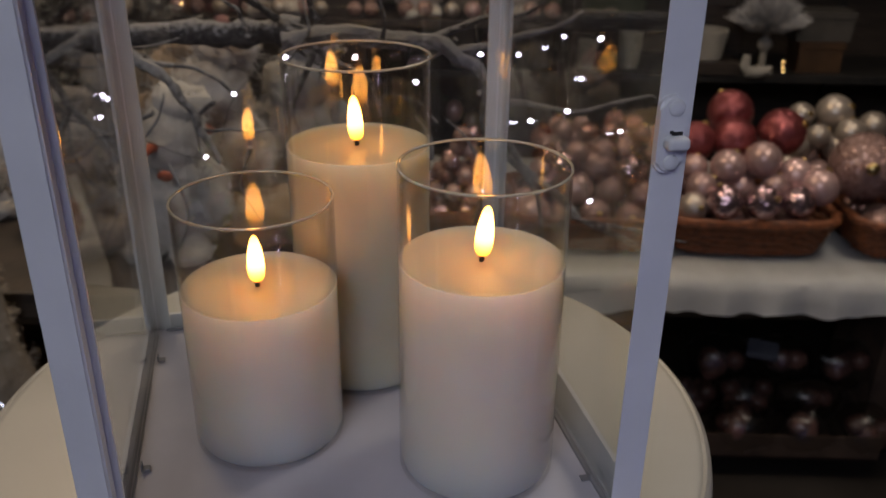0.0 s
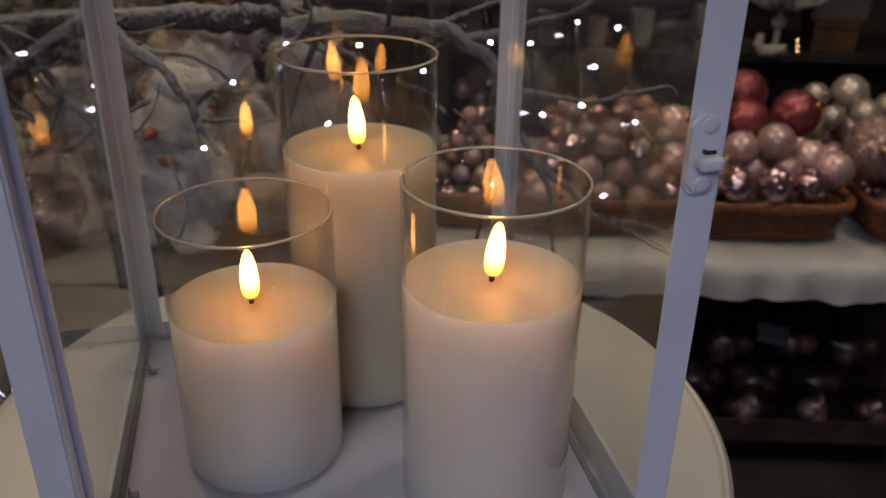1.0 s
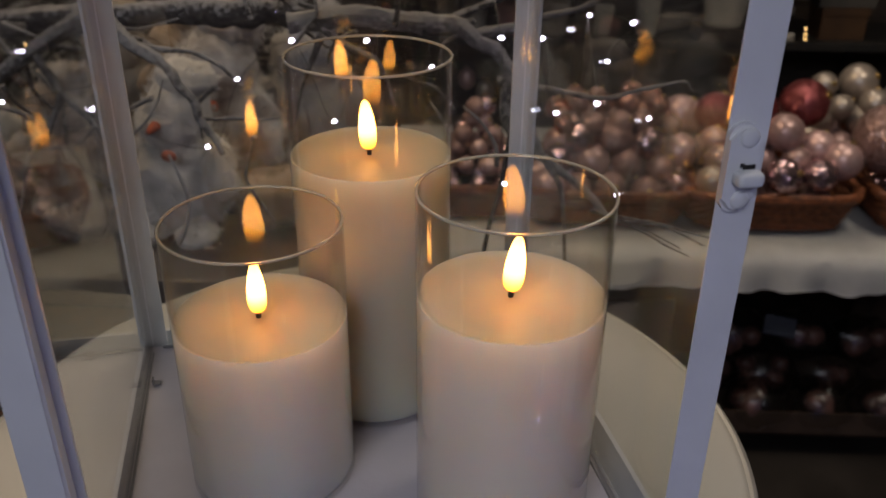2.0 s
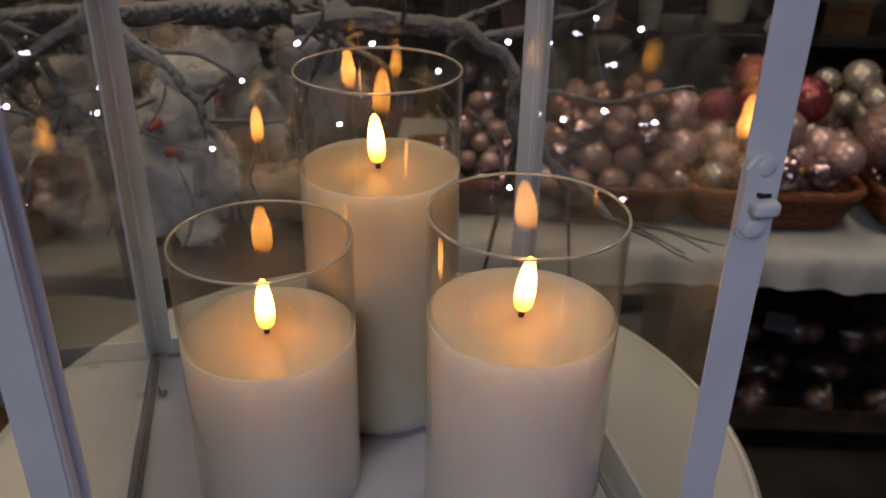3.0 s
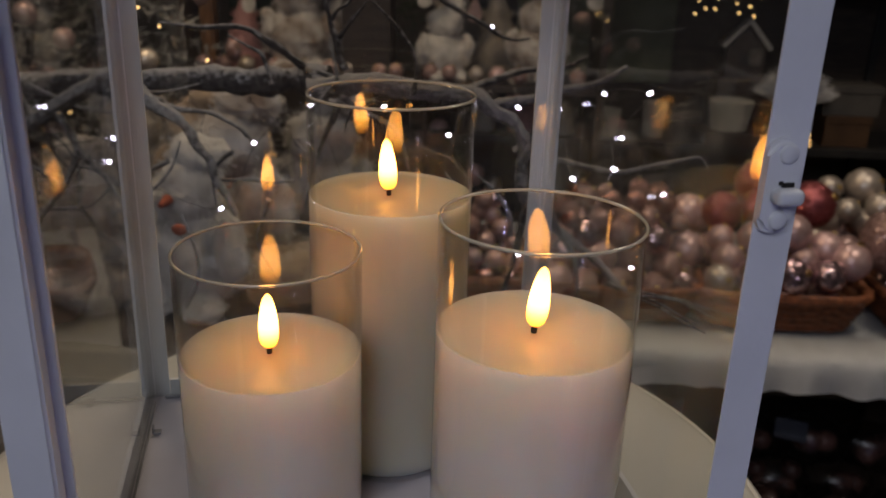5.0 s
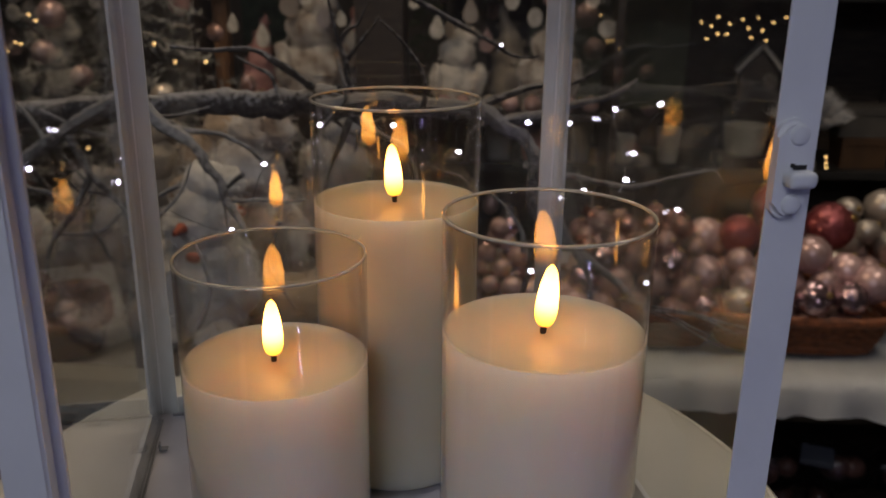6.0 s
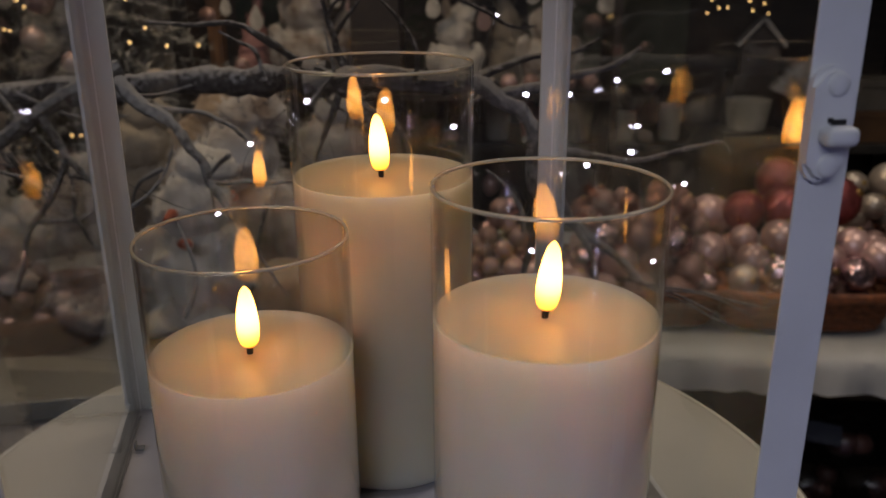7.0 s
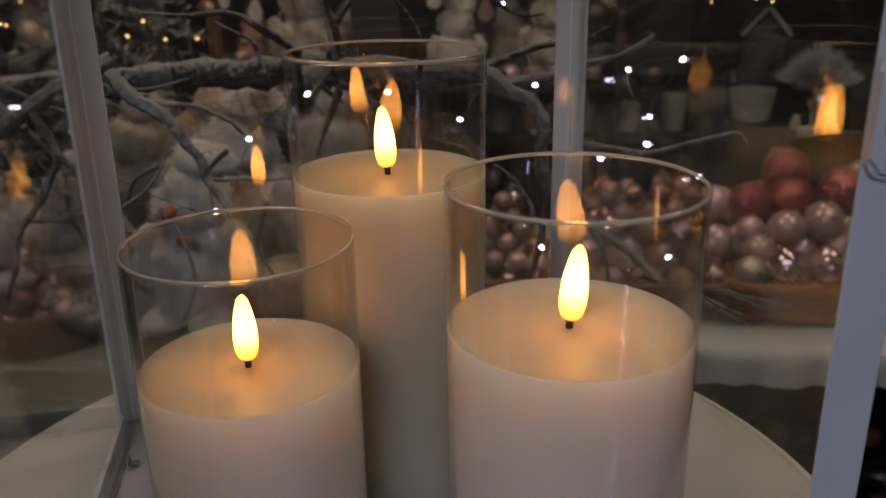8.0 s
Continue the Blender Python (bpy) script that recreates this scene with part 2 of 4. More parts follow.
PAPER = surface("grey_blue_card", (0.065, 0.07, 0.09), (0.10, 0.11, 0.13), 14, 0.6)
CARTON = surface("brown_card", (0.05, 0.03, 0.02), (0.09, 0.055, 0.035), 14, 0.8)
POT_MAT = surface("ribbed_white_pot", (0.27, 0.255, 0.22), (0.36, 0.335, 0.29), 10, 0.7)
FEATHER = surface("white_feather", (0.34, 0.335, 0.33), (0.52, 0.51, 0.50), 60, 0.95)
BLACK_METAL = surface("black_metal", (0.010, 0.010, 0.010), (0.022, 0.020, 0.018), 20, 0.5)
GREEN_DARK = surface("dark_green_needles", (0.018, 0.035, 0.018), (0.05, 0.075, 0.04), 30, 0.8)
NEEDLE_FROST = surface("frosted_needles", (0.12, 0.12, 0.10), (0.50, 0.48, 0.45), 30, 0.9)
PINK_FAB = surface("dusty_pink_cloth", (0.30, 0.14, 0.13), (0.44, 0.24, 0.22), 20, 0.9, bump=0.5, bump_scale=150)
BEIGE_FAB = surface("beige_cloth", (0.24, 0.20, 0.15), (0.36, 0.31, 0.25), 20, 0.95, bump=0.5, bump_scale=150)


# ---- mesh helpers ----
def part(name, bm, mat, parent, label="", smooth=True):
    me = bpy.data.meshes.new(name)
    bmesh.ops.recalc_face_normals(bm, faces=bm.faces)
    bm.to_mesh(me)
    bm.free()
    if smooth:
        me.polygons.foreach_set("use_smooth", [True] * len(me.polygons))
        me.set_sharp_from_angle(angle=radians(38))
    me.materials.append(mat)
    ob = new(name, me)
    if parent:
        ob.parent = parent
    if label:
        tagged(ob, label)
    return ob


def thing(name, at, label, category, group="", kind="", rz=0.0, rx=0.0, ry=0.0):
    ob = new(name)
    ob.empty_display_size = 0.05
    ob.matrix_world = pose(*at, rx, ry, rz)
    return tagged(ob, label, category, group, kind)


def solid(name, bm, mat, at, label, category, group="", kind="", rz=0.0, rx=0.0, ry=0.0, smooth=True):
    """A thing that is one mesh."""
    ob = part(name, bm, mat, None, "", smooth)
    ob.matrix_world = pose(*at, rx, ry, rz)
    return tagged(ob, label, category, group, kind)


def box(bm, c, s, bevel=0.0, m=None):
    r = bmesh.ops.create_cube(bm, size=1.0, matrix=(m or Matrix()) @ Matrix.Translation(c) @ Matrix.Diagonal((*s, 1)))
    if bevel:
        vs = set(r["verts"])
        es = [e for e in bm.edges if e.verts[0] in vs and e.verts[1] in vs]
        bmesh.ops.bevel(bm, geom=es, offset=bevel, segments=2, affect="EDGES", profile=0.6)
    return bm


def lathe(bm, prof, seg=48, c=(0, 0, 0), closed=False):
    """Turns (radius, height) pairs round the z axis."""
    rings = []
    for r, z in prof:
        if r < 1e-6:
            rings.append([bm.verts.new((c[0], c[1], c[2] + z))])
        else:
            rings.append([bm.verts.new((c[0] + r * math.cos(a), c[1] + r * math.sin(a), c[2] + z))
                          for a in (2 * math.pi * i / seg for i in range(seg))])
    pairs = list(zip(rings, rings[1:]))
    if closed:
        pairs.append((rings[-1], rings[0]))
    for a, b in pairs:
        for i in range(seg):
            j = (i + 1) % seg
            if len(a) == 1 and len(b) == 1:
                continue
            if len(a) == 1:
                bm.faces.new((a[0], b[i], b[j]))
            elif len(b) == 1:
                bm.faces.new((a[i], a[j], b[0]))
            else:
                bm.faces.new((a[i], a[j], b[j], b[i]))
    return bm


def tube(bm, pts, radii, seg=8, rough=0.0, rnd=None):
    """A tapered round limb along points."""
    pts = [Vector(p) for p in pts]
    rings, side = [], None
    for i, p in enumerate(pts):
        d = (pts[min(i + 1, len(pts) - 1)] - pts[max(i - 1, 0)]).normalized()
        if side is None:
            side = d.orthogonal().normalized()
        side = (side - d * side.dot(d)).normalized()
        up = d.cross(side)
        ring = []
        for k in range(seg):
            a = 2 * math.pi * k / seg
            r = radii[i] * (1 + (rnd.uniform(-rough, rough) if rnd else 0))
            ring.append(bm.verts.new(p + r * (math.cos(a) * side + math.sin(a) * up)))
        rings.append(ring)
    for a, b in zip(rings, rings[1:]):
        for k in range(seg):
            bm.faces.new((a[k], a[(k + 1) % seg], b[(k + 1) % seg], b[k]))
    bm.faces.new(rings[0][::-1])
    bm.faces.new(rings[-1])
    return bm


def ball(bm, c, r, u=16, v=10, scale=(1, 1, 1)):
    bmesh.ops.create_uvsphere(bm, u_segments=u, v_segments=v, radius=1.0,
                              matrix=Matrix.Translation(c) @ Matrix.Diagonal((r * scale[0], r * scale[1], r * scale[2], 1)))
    return bm


def smooth_path(pts, n=6):
    """Catmull-Rom through the points."""
    p = [Vector(q) for q in pts]
    p = [2 * p[0] - p[1]] + p + [2 * p[-1] - p[-2]]
    out = []
    for i in range(1, len(p) - 2):
        for k in range(n):
            t = k / n
            out.append(0.5 * (2 * p[i] + (p[i + 1] - p[i - 1]) * t + (2 * p[i - 1] - 5 * p[i] + 4 * p[i + 1] - p[i + 2]) * t * t
                              + (3 * p[i] - p[i - 1] - 3 * p[i + 1] + p[i + 2]) * t ** 3))
    return out + [p[-2]]


def fuzz(bm, count, length, width, rr):
    """Short soft hairs over a body."""
    bm.faces.ensure_lookup_table()
    base = [(f.calc_center_median(), f.normal.copy(), f.calc_area()) for f in bm.faces]
    tot, acc = [], 0.0
    for b in base:
        acc += b[2]
        tot.append(acc)
    for k in range(count):
        i = int(np.searchsorted(tot, rr.random() * acc))
        c, n, a = base[min(i, len(base) - 1)]
        sp = math.sqrt(a) * 0.6
        o = c + Vector((rr.uniform(-sp, sp), rr.uniform(-sp, sp), rr.uniform(-sp, sp)))
        d = (n + Vector((rr.gauss(0, 0.5), rr.gauss(0, 0.5), rr.gauss(0, 0.5) - 0.2))).normalized()
        w = d.orthogonal().normalized() * width
        bm.faces.new([bm.verts.new(o - w), bm.verts.new(o + w), bm.verts.new(o + d * length * rr.uniform(0.6, 1.2))])


# ---- the room ----
def slab(name, c, s, mat, label, category):
    return solid(name, box(bmesh.new(), (0, 0, 0), s), mat, c, label, category, kind="structure", smooth=False)


slab("floor", (0, 1.5, -0.05), (9, 10, 0.1), FLOOR_MAT, "dark worn shop floor", "floor")
slab("ceiling", (0, 1.5, 3.25), (9, 10, 0.1), CEIL_MAT, "plain grey shop ceiling", "ceiling")
slab("wall_north", (0, 6.45, 1.6), (9, 0.1, 3.2), WALL_MAT, "dark brown shop back wall", "wall")
slab("wall_south", (0, -3.45, 1.6), (9, 0.1, 3.2), WALL_MAT, "dark brown shop wall", "wall")
slab("wall_west", (-4.45, 1.5, 1.6), (0.1, 9.8, 3.2), WALL_MAT, "dark brown shop wall", "wall")
slab("wall_east", (4.45, 1.5, 1.6), (0.1, 9.8, 3.2), WALL_MAT, "dark brown shop wall", "wall")

def ceiling_light(x, y, w, d, mat):
    """Unseen flat housing, added above a lamp: frame and diffuser."""
    ob = thing("ceiling_light", (x, y, 3.2), "flat square ceiling light with pale diffuser, unseen, added over a lamp", "ceiling light", "shop ceiling lights")
    f = bmesh.new()
    for c, sz in (((0, d / 2 + 0.02, -0.02), (w + 0.08, 0.04, 0.04)), ((0, -d / 2 - 0.02, -0.02), (w + 0.08, 0.04, 0.04)), ((w / 2 + 0.02, 0, -0.02), (0.04, d, 0.04)), ((-w / 2 - 0.02, 0, -0.02), (0.04, d, 0.04))):
        box(f, c, sz, 0.003)
    part("frame", f, BLACK_METAL, ob, smooth=False)
    part("diffuser", box(bmesh.new(), (0, 0, -0.012), (w - 0.002, d - 0.002, 0.012), 0.002), mat, ob, smooth=False)
    return ob


for x, y in ((-0.7, 0.5), (1.3, 1.4), (-1.0, 1.7), (0.6, 2.95)):
    ceiling_light(x, y, 0.6, 0.6, CEIL_MAT)

# ---- round stand ----
STAND = (-0.047, 0.379)
TOP = 1.372
stand = thing("round_stand", (*STAND, 0), "cream lacquered round pedestal stand under the lantern", "stand")
part("tabletop", lathe(bmesh.new(), [(0, TOP - 0.022), (0.1805, TOP - 0.022), (0.1855, TOP - 0.018), (0.187, TOP - 0.010), (0.1855, TOP - 0.003),
                                     (0.183, TOP - 0.0008), (0.1815, TOP - 0.0015), (0.180, TOP - 0.0002), (0.1775, TOP), (0, TOP)], 128), STAND_PAINT, stand)
part("column", lathe(bmesh.new(), [(0, 0.03), (0.07, 0.03), (0.05, 0.08), (0.04, 0.2), (0.04, TOP - 0.12), (0.09, TOP - 0.022), (0, TOP - 0.022)], 40), STAND_PAINT, stand)
part("foot", lathe(bmesh.new(), [(0, 0), (0.17, 0), (0.17, 0.02), (0.16, 0.03), (0, 0.03)], 48), STAND_PAINT, stand)

# ---- lantern ----
LAN = (-0.0445, 0.3575)
TURN_L = 14.2
H = 0.1065          # half its outer width
FLOOR_Z = 1.3832
TALL = 0.36
lantern = thing("lantern", (*LAN, TOP), "white painted metal lantern with clear glass panes, front open", "lantern", rz=TURN_L)
F = FLOOR_Z - TOP
part("base_plate", box(bmesh.new(), (0, 0, F / 2 + 0.0005), (2 * H - 0.006, 2 * H - 0.006, F - 0.001), 0.001), BASE_SHADED, lantern)


def angle_post(su, sv, w=0.0125, t=0.0016, du=0.0, dv=0.0):
    """An upright of bent sheet: two legs meeting at the outer corner."""
    bm = bmesh.new()
    z0, z1 = 0.0, TALL
    prof = [(H, H), (H - w, H), (H - w, H - t), (H - t - 0.0006, H - t), (H - t, H - t - 0.0006), (H - t, H - w), (H, H - w)]
    lo = [bm.verts.new((su * x + du, sv * y + dv, z0)) for x, y in prof]
    hi = [bm.verts.new((su * x + du, sv * y + dv, z1)) for x, y in prof]
    n = len(prof)
    for i in range(n):
        bm.faces.new((lo[i], lo[(i + 1) % n], hi[(i + 1) % n], hi[i]))
    bm.faces.new(lo)
    bm.faces.new(hi)
    bmesh.ops.bevel(bm, geom=[e for e in bm.edges if abs(e.verts[0].co.z - e.verts[1].co.z) > 0.1], offset=0.0002, segments=1, affect="EDGES")
    return part("post", bm, WHITE_METAL, lantern, smooth=False)


FL_SHIFT, FR_SHIFT, FR_BACK = 0.0012, 0.0034, 0.005
angle_post(-1, -1, 0.0102, du=FL_SHIFT)
angle_post(1, -1, 0.0129, 0.0007, FR_SHIFT, FR_BACK)
angle_post(-1, 1)
angle_post(1, 1, 0.0108)
# door jamb: the hinge post's edge folds back to a lip
jamb = bmesh.new()
JX = -H + FL_SHIFT + 0.0102
prof = [(JX - 0.0004, -H + 0.0002), (JX + 0.0008, -H + 0.0008), (JX + 0.0012, -H + 0.0050), (JX + 0.0034, -H + 0.0060), (JX + 0.0036, -H + 0.0072), (JX + 0.0002, -H + 0.0066), (JX - 0.0004, -H + 0.0018)]
lo = [jamb.verts.new((x, y, 0.004)) for x, y in prof]
hi = [jamb.verts.new((x, y, TALL)) for x, y in prof]
for k in range(len(prof)):
    jamb.faces.new((lo[k], lo[(k + 1) % len(prof)], hi[(k + 1) % len(prof)], hi[k]))
jamb.faces.new(lo)
jamb.faces.new(hi)
part("door_jamb", jamb, WHITE_METAL, lantern, smooth=False)
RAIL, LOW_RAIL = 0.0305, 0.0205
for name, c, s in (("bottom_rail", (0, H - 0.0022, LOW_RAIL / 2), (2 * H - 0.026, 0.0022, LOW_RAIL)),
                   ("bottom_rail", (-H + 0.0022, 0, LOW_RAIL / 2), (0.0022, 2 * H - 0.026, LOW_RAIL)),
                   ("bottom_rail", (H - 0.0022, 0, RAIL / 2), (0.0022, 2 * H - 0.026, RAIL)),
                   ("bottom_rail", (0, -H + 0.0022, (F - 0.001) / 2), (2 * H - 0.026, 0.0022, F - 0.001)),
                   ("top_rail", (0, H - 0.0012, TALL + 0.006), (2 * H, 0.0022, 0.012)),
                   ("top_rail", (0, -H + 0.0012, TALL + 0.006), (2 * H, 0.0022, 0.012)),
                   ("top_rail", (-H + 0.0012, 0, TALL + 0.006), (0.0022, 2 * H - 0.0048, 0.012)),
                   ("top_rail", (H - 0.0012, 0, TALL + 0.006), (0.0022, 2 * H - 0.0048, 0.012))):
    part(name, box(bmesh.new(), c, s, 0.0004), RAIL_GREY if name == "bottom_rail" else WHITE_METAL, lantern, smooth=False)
# unseen roof, added to keep the ceiling lamps off floor and wax
roof = bmesh.new()
lo = [roof.verts.new((x, y, TALL + 0.012)) for x, y in ((-H - 0.012, -H - 0.012), (H + 0.012, -H - 0.012), (H + 0.012, H + 0.012), (-H - 0.012, H + 0.012))]
hi = [roof.verts.new((x * 0.32, y * 0.32, TALL + 0.085)) for x, y in ((-H, -H), (H, -H), (H, H), (-H, H))]
for k in range(4):
    roof.faces.new((lo[k], lo[(k + 1) % 4], hi[(k + 1) % 4], hi[k]))
roof.faces.new(lo)
roof.faces.new(hi)
bmesh.ops.bevel(roof, geom=roof.edges[:], offset=0.0015, segments=2, affect="EDGES")
part("roof", roof, WHITE_METAL, lantern, "plain white metal roof, unseen, added to block overhead light", smooth=False)
PH = TALL - F - 0.002
G = H - 0.0045
for c, s in (((0, G, F + 0.001 + PH / 2), (2 * G - 0.003, 0.0018, PH)),
             ((-G, 0, F + 0.001 + PH / 2), (0.0018, 2 * G - 0.003, PH)),
             ((G, 0, F + 0.001 + PH / 2), (0.0018, 2 * G - 0.003, PH))):
    pane = part("glass_pane", box(bmesh.new(), c, s), PANE, lantern, smooth=False)
for c, s in (((-G + 0.0016, 0, F + 0.0006), (0.0010, 2 * G - 0.012, 0.0009)), ((0, G - 0.0024, F + 0.0012), (2 * G - 0.012, 0.0012, 0.0016)),
             ((G - 0.0024, 0, F + 0.0012), (0.0022, 2 * G - 0.012, 0.0020))):
    part("gasket", box(bmesh.new(), c, s, 0.0004), GASKET, lantern)

# bent tabs that hold the panes
for u, v, a in ((-G + 0.0055, -0.028, 0), (-G + 0.0055, 0.066, 0), (-G + 0.0055, -0.088, 0), (G - 0.0055, 0.012, 180), (G - 0.0055, -0.075, 180), (-0.07, G - 0.0055, -90), (0.06, G - 0.0055, -90)):
    tab = bmesh.new()
    box(tab, (0.0005, 0, 0.0008), (0.0034, 0.0036, 0.0010), 0.0003)
    box(tab, (-0.0014, 0, 0.0022), (0.0008, 0.0036, 0.0036), 0.0003)
    part("pane_clip", tab, GASKET, lantern, "small dark bent clip", smooth=False).matrix_local = pose(u, v, F + 0.0006, 0, 0, a)

# latch on the front post
LZ = 1.5504 - TOP
latch_plate = bmesh.new()


def stadium(bm, cx, y0, y1, cz, w, h, seg=10):
    """A plate with round ends, from y0 (front) to y1."""
    pts = [(cx + w / 2 * math.cos(a), cz + h / 2 - w / 2 + w / 2 * math.sin(a)) for a in (math.pi * i / seg for i in range(seg + 1))]
    pts += [(cx + w / 2 * math.cos(a), cz - h / 2 + w / 2 + w / 2 * math.sin(a)) for a in (math.pi + math.pi * i / seg for i in range(seg + 1))]
    a = [bm.verts.new((x, y0, z)) for x, z in pts]
    b = [bm.verts.new((x, y1, z)) for x, z in pts]
    n = len(pts)
    for i in range(n):
        bm.faces.new((a[i], a[(i + 1) % n], b[(i + 1) % n], b[i]))
    front = bm.faces.new(a)
    bm.faces.new(b)
    bmesh.ops.bevel(bm, geom=list(front.edges), offset=0.0013, segments=3, affect="EDGES")
    return bm


LX, LY = H + FR_SHIFT - 0.0083, -H + FR_BACK
plate = part("latch_plate", stadium(latch_plate, LX, LY - 0.0030, LY + 0.0002, LZ + 0.0021, 0.0098, 0.0276), WHITE_METAL, lantern, "white painted latch plate")
for dz in (0.0116, -0.0074):
    part("rivet", lathe(bmesh.new(), [(0, 0.0008), (0.0022, 0.0008), (0.0027, 0.0005), (0.0029, 0.0)], 24), WHITE_METAL, plate).matrix_local = pose(LX + 0.0008, LY - 0.0030, LZ + dz, 90)
hook = box(bmesh.new(), (LX + 0.0012, LY - 0.0050, LZ), (0.0084, 0.0056, 0.0046))
bmesh.ops.bevel(hook, geom=hook.edges[:], offset=0.0017, segments=5, affect="EDGES", profile=0.5)
part("latch_hook", hook, WHITE_METAL, plate, "rounded latch tongue")
slot = box(bmesh.new(), (LX + 0.0020, LY - 0.0030, LZ + 0.0026), (0.0038, 0.0006, 0.0018))
box(slot, (LX - 0.0002, LY - 0.0030, LZ + 0.0034), (0.0012, 0.0005, 0.0012), 0.0, None)
part("keyhole", slot, BLACK_METAL, plate, "dark slot above the tongue", smooth=False)


# ---- candles ----
def candle(x, y, wax_h, glass_h, lean, lean_dir, dx, dy, label, R=0.0351, top_wax=WAX_TOP, side_wax=WAX_SIDE):
    """LED pillar candle: wax in a clear glass cylinder, wick and frosted flame."""
    t = 0.0009
    ob = thing("candle", (x + dx, y + dy, FLOOR_Z), label, "candle", "flameless candles in the lantern")
    r = R - 0.0004
    part("glass_cylinder", lathe(bmesh.new(), [(0, 0.0002), (R - 0.0012, 0.0002), (R - 0.0003, 0.0005), (R, 0.0014), (R, glass_h - 0.0008)], 160),
         JAR, ob, "clear glass cylinder")
    part("inner_wall", lathe(bmesh.new(), [(R - t, wax_h + 0.0012), (R - t, glass_h - 0.0008)], 160), JAR, ob, "inner face of the clear glass")
    part("rim", lathe(bmesh.new(), [(R - t / 2 + 0.00062 * math.cos(a), glass_h - 0.0004 + 0.00062 * math.sin(a)) for a in
                                    (2 * math.pi * k / 10 for k in range(10))], 160, closed=True), RIM, ob, "rounded glass rim")
    body = lathe(bmesh.new(), [(0, 0.0016), (r - 0.004, 0.0016), (r - 0.0012, 0.0026), (r, 0.006), (r, wax_h * 0.5), (r, wax_h), (r, wax_h + 0.0010), (r - 0.0006, wax_h + 0.0012), (r - 0.0016, wax_h + 0.0007), (r - 0.0032, wax_h + 0.0002), (r - 0.007, wax_h), (0.02, wax_h - 0.0002), (0.006, wax_h - 0.0003), (0, wax_h - 0.0003)], 128)
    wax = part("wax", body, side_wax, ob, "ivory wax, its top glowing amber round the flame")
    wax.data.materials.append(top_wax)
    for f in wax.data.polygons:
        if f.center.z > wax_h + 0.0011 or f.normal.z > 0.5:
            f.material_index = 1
    wx, wy = -dx, -dy
    turn = pose(wx, wy, wax_h - 0.001, lean * math.sin(radians(lean_dir)), lean * math.cos(radians(lean_dir)), 0)
    w = part("wick", lathe(bmesh.new(), [(0, 0), (0.0011, 0), (0.0011, 0.0040), (0, 0.0040)], 12), WICK, ob, "short black plastic wick")
    w.matrix_local = turn
    f = lathe(bmesh.new(), [(0, 0.0), (0.0022, 0.0002), (0.0031, 0.0014), (0.0037, 0.0038), (0.0039, 0.0072), (0.0037, 0.0108), (0.0032, 0.0145), (0.0025, 0.0178),
                            (0.0018, 0.0202), (0.0008, 0.0217), (0, 0.0222)], 32)
    fl = part("flame", f, FLAME, ob, "glowing frosted flame bulb")
    fl.matrix_local = turn @ Matrix.Translation((0, 0, 0.0036))
    return ob


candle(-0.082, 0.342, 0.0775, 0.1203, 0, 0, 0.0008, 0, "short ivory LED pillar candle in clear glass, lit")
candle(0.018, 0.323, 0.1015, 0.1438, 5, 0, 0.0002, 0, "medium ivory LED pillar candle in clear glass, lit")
candle(-0.043, 0.405, 0.1247, 0.1693, -3, 0, 0.0007, 0, "tall yellowish ivory LED pillar candle in clear glass, lit, wax toned down as shaded", 0.0357, WAX_TALL, WAX_TALL_SIDE)

# ---- frosted branches behind the lantern ----
rnd = random.Random(4)


def wobble(pts, amp, n=6):
    out = smooth_path(pts, n)
    return [p + Vector((rnd.uniform(-amp, amp), rnd.uniform(-amp, amp), rnd.uniform(-amp, amp))) for p in out]


branch = thing("frosted_branch", (-0.2, 0.68, 1.40), "dark bare branch with frosted twigs behind the lantern", "branch")
BO = Vector((-0.2, 0.68, 1.40))


def limb(name, pts, r0, r1, mat, amp=0.003, label="", seg=9, n=7):
    """Crooked at two sizes, with knots."""
    path = smooth_path([p - BO for p in wobble(pts, amp, max(2, n // 3))], 5)
    k = len(path) - 1
    rad = [(r0 + (r1 - r0) * i / k) * (1 + 0.28 * noise.noise(path[i] * 55) + 0.12 * noise.noise(path[i] * 160)) for i in range(k + 1)]
    return part(name, tube(bmesh.new(), path, rad, seg, 0.10, rnd), mat, branch, label)


limb("limb", [(-0.70, 0.76, 1.445), (-0.409, 0.76, 1.480), (-0.29, 0.76, 1.492), (-0.20, 0.76, 1.495), (-0.135, 0.76, 1.497)], 0.010, 0.0125, BARK, 0.002, "thick dark limb, sawn off, frosted on top", 12)
limb("limb", [(-0.262, 0.66, 1.508), (-0.223, 0.64, 1.486), (-0.207, 0.64, 1.465), (-0.196, 0.64, 1.442), (-0.181, 0.64, 1.416)], 0.0052, 0.0022, FROST, 0.002)
limb("limb", [(-0.27, 0.68, 1.514), (-0.315, 0.65, 1.490), (-0.340, 0.65, 1.471), (-0.40, 0.65, 1.452), (-0.52, 0.65, 1.425)], 0.0066, 0.004, FROST)
limb("limb", [(-0.316, 0.65, 1.487), (-0.307, 0.65, 1.467), (-0.293, 0.65, 1.448), (-0.27, 0.65, 1.41)], 0.0034, 0.0016, FROST, 0.002)
limb("limb", [(-0.301, 0.65, 1.457), (-0.318, 0.65, 1.427), (-0.338, 0.65, 1.398), (-0.36, 0.65, 1.35)], 0.0030, 0.0018, FROST, 0.002)
limb("limb", [(-0.318, 0.65, 1.427), (-0.334, 0.65, 1.440), (-0.365, 0.65, 1.452)], 0.0024, 0.0014, FROST, 0.002)
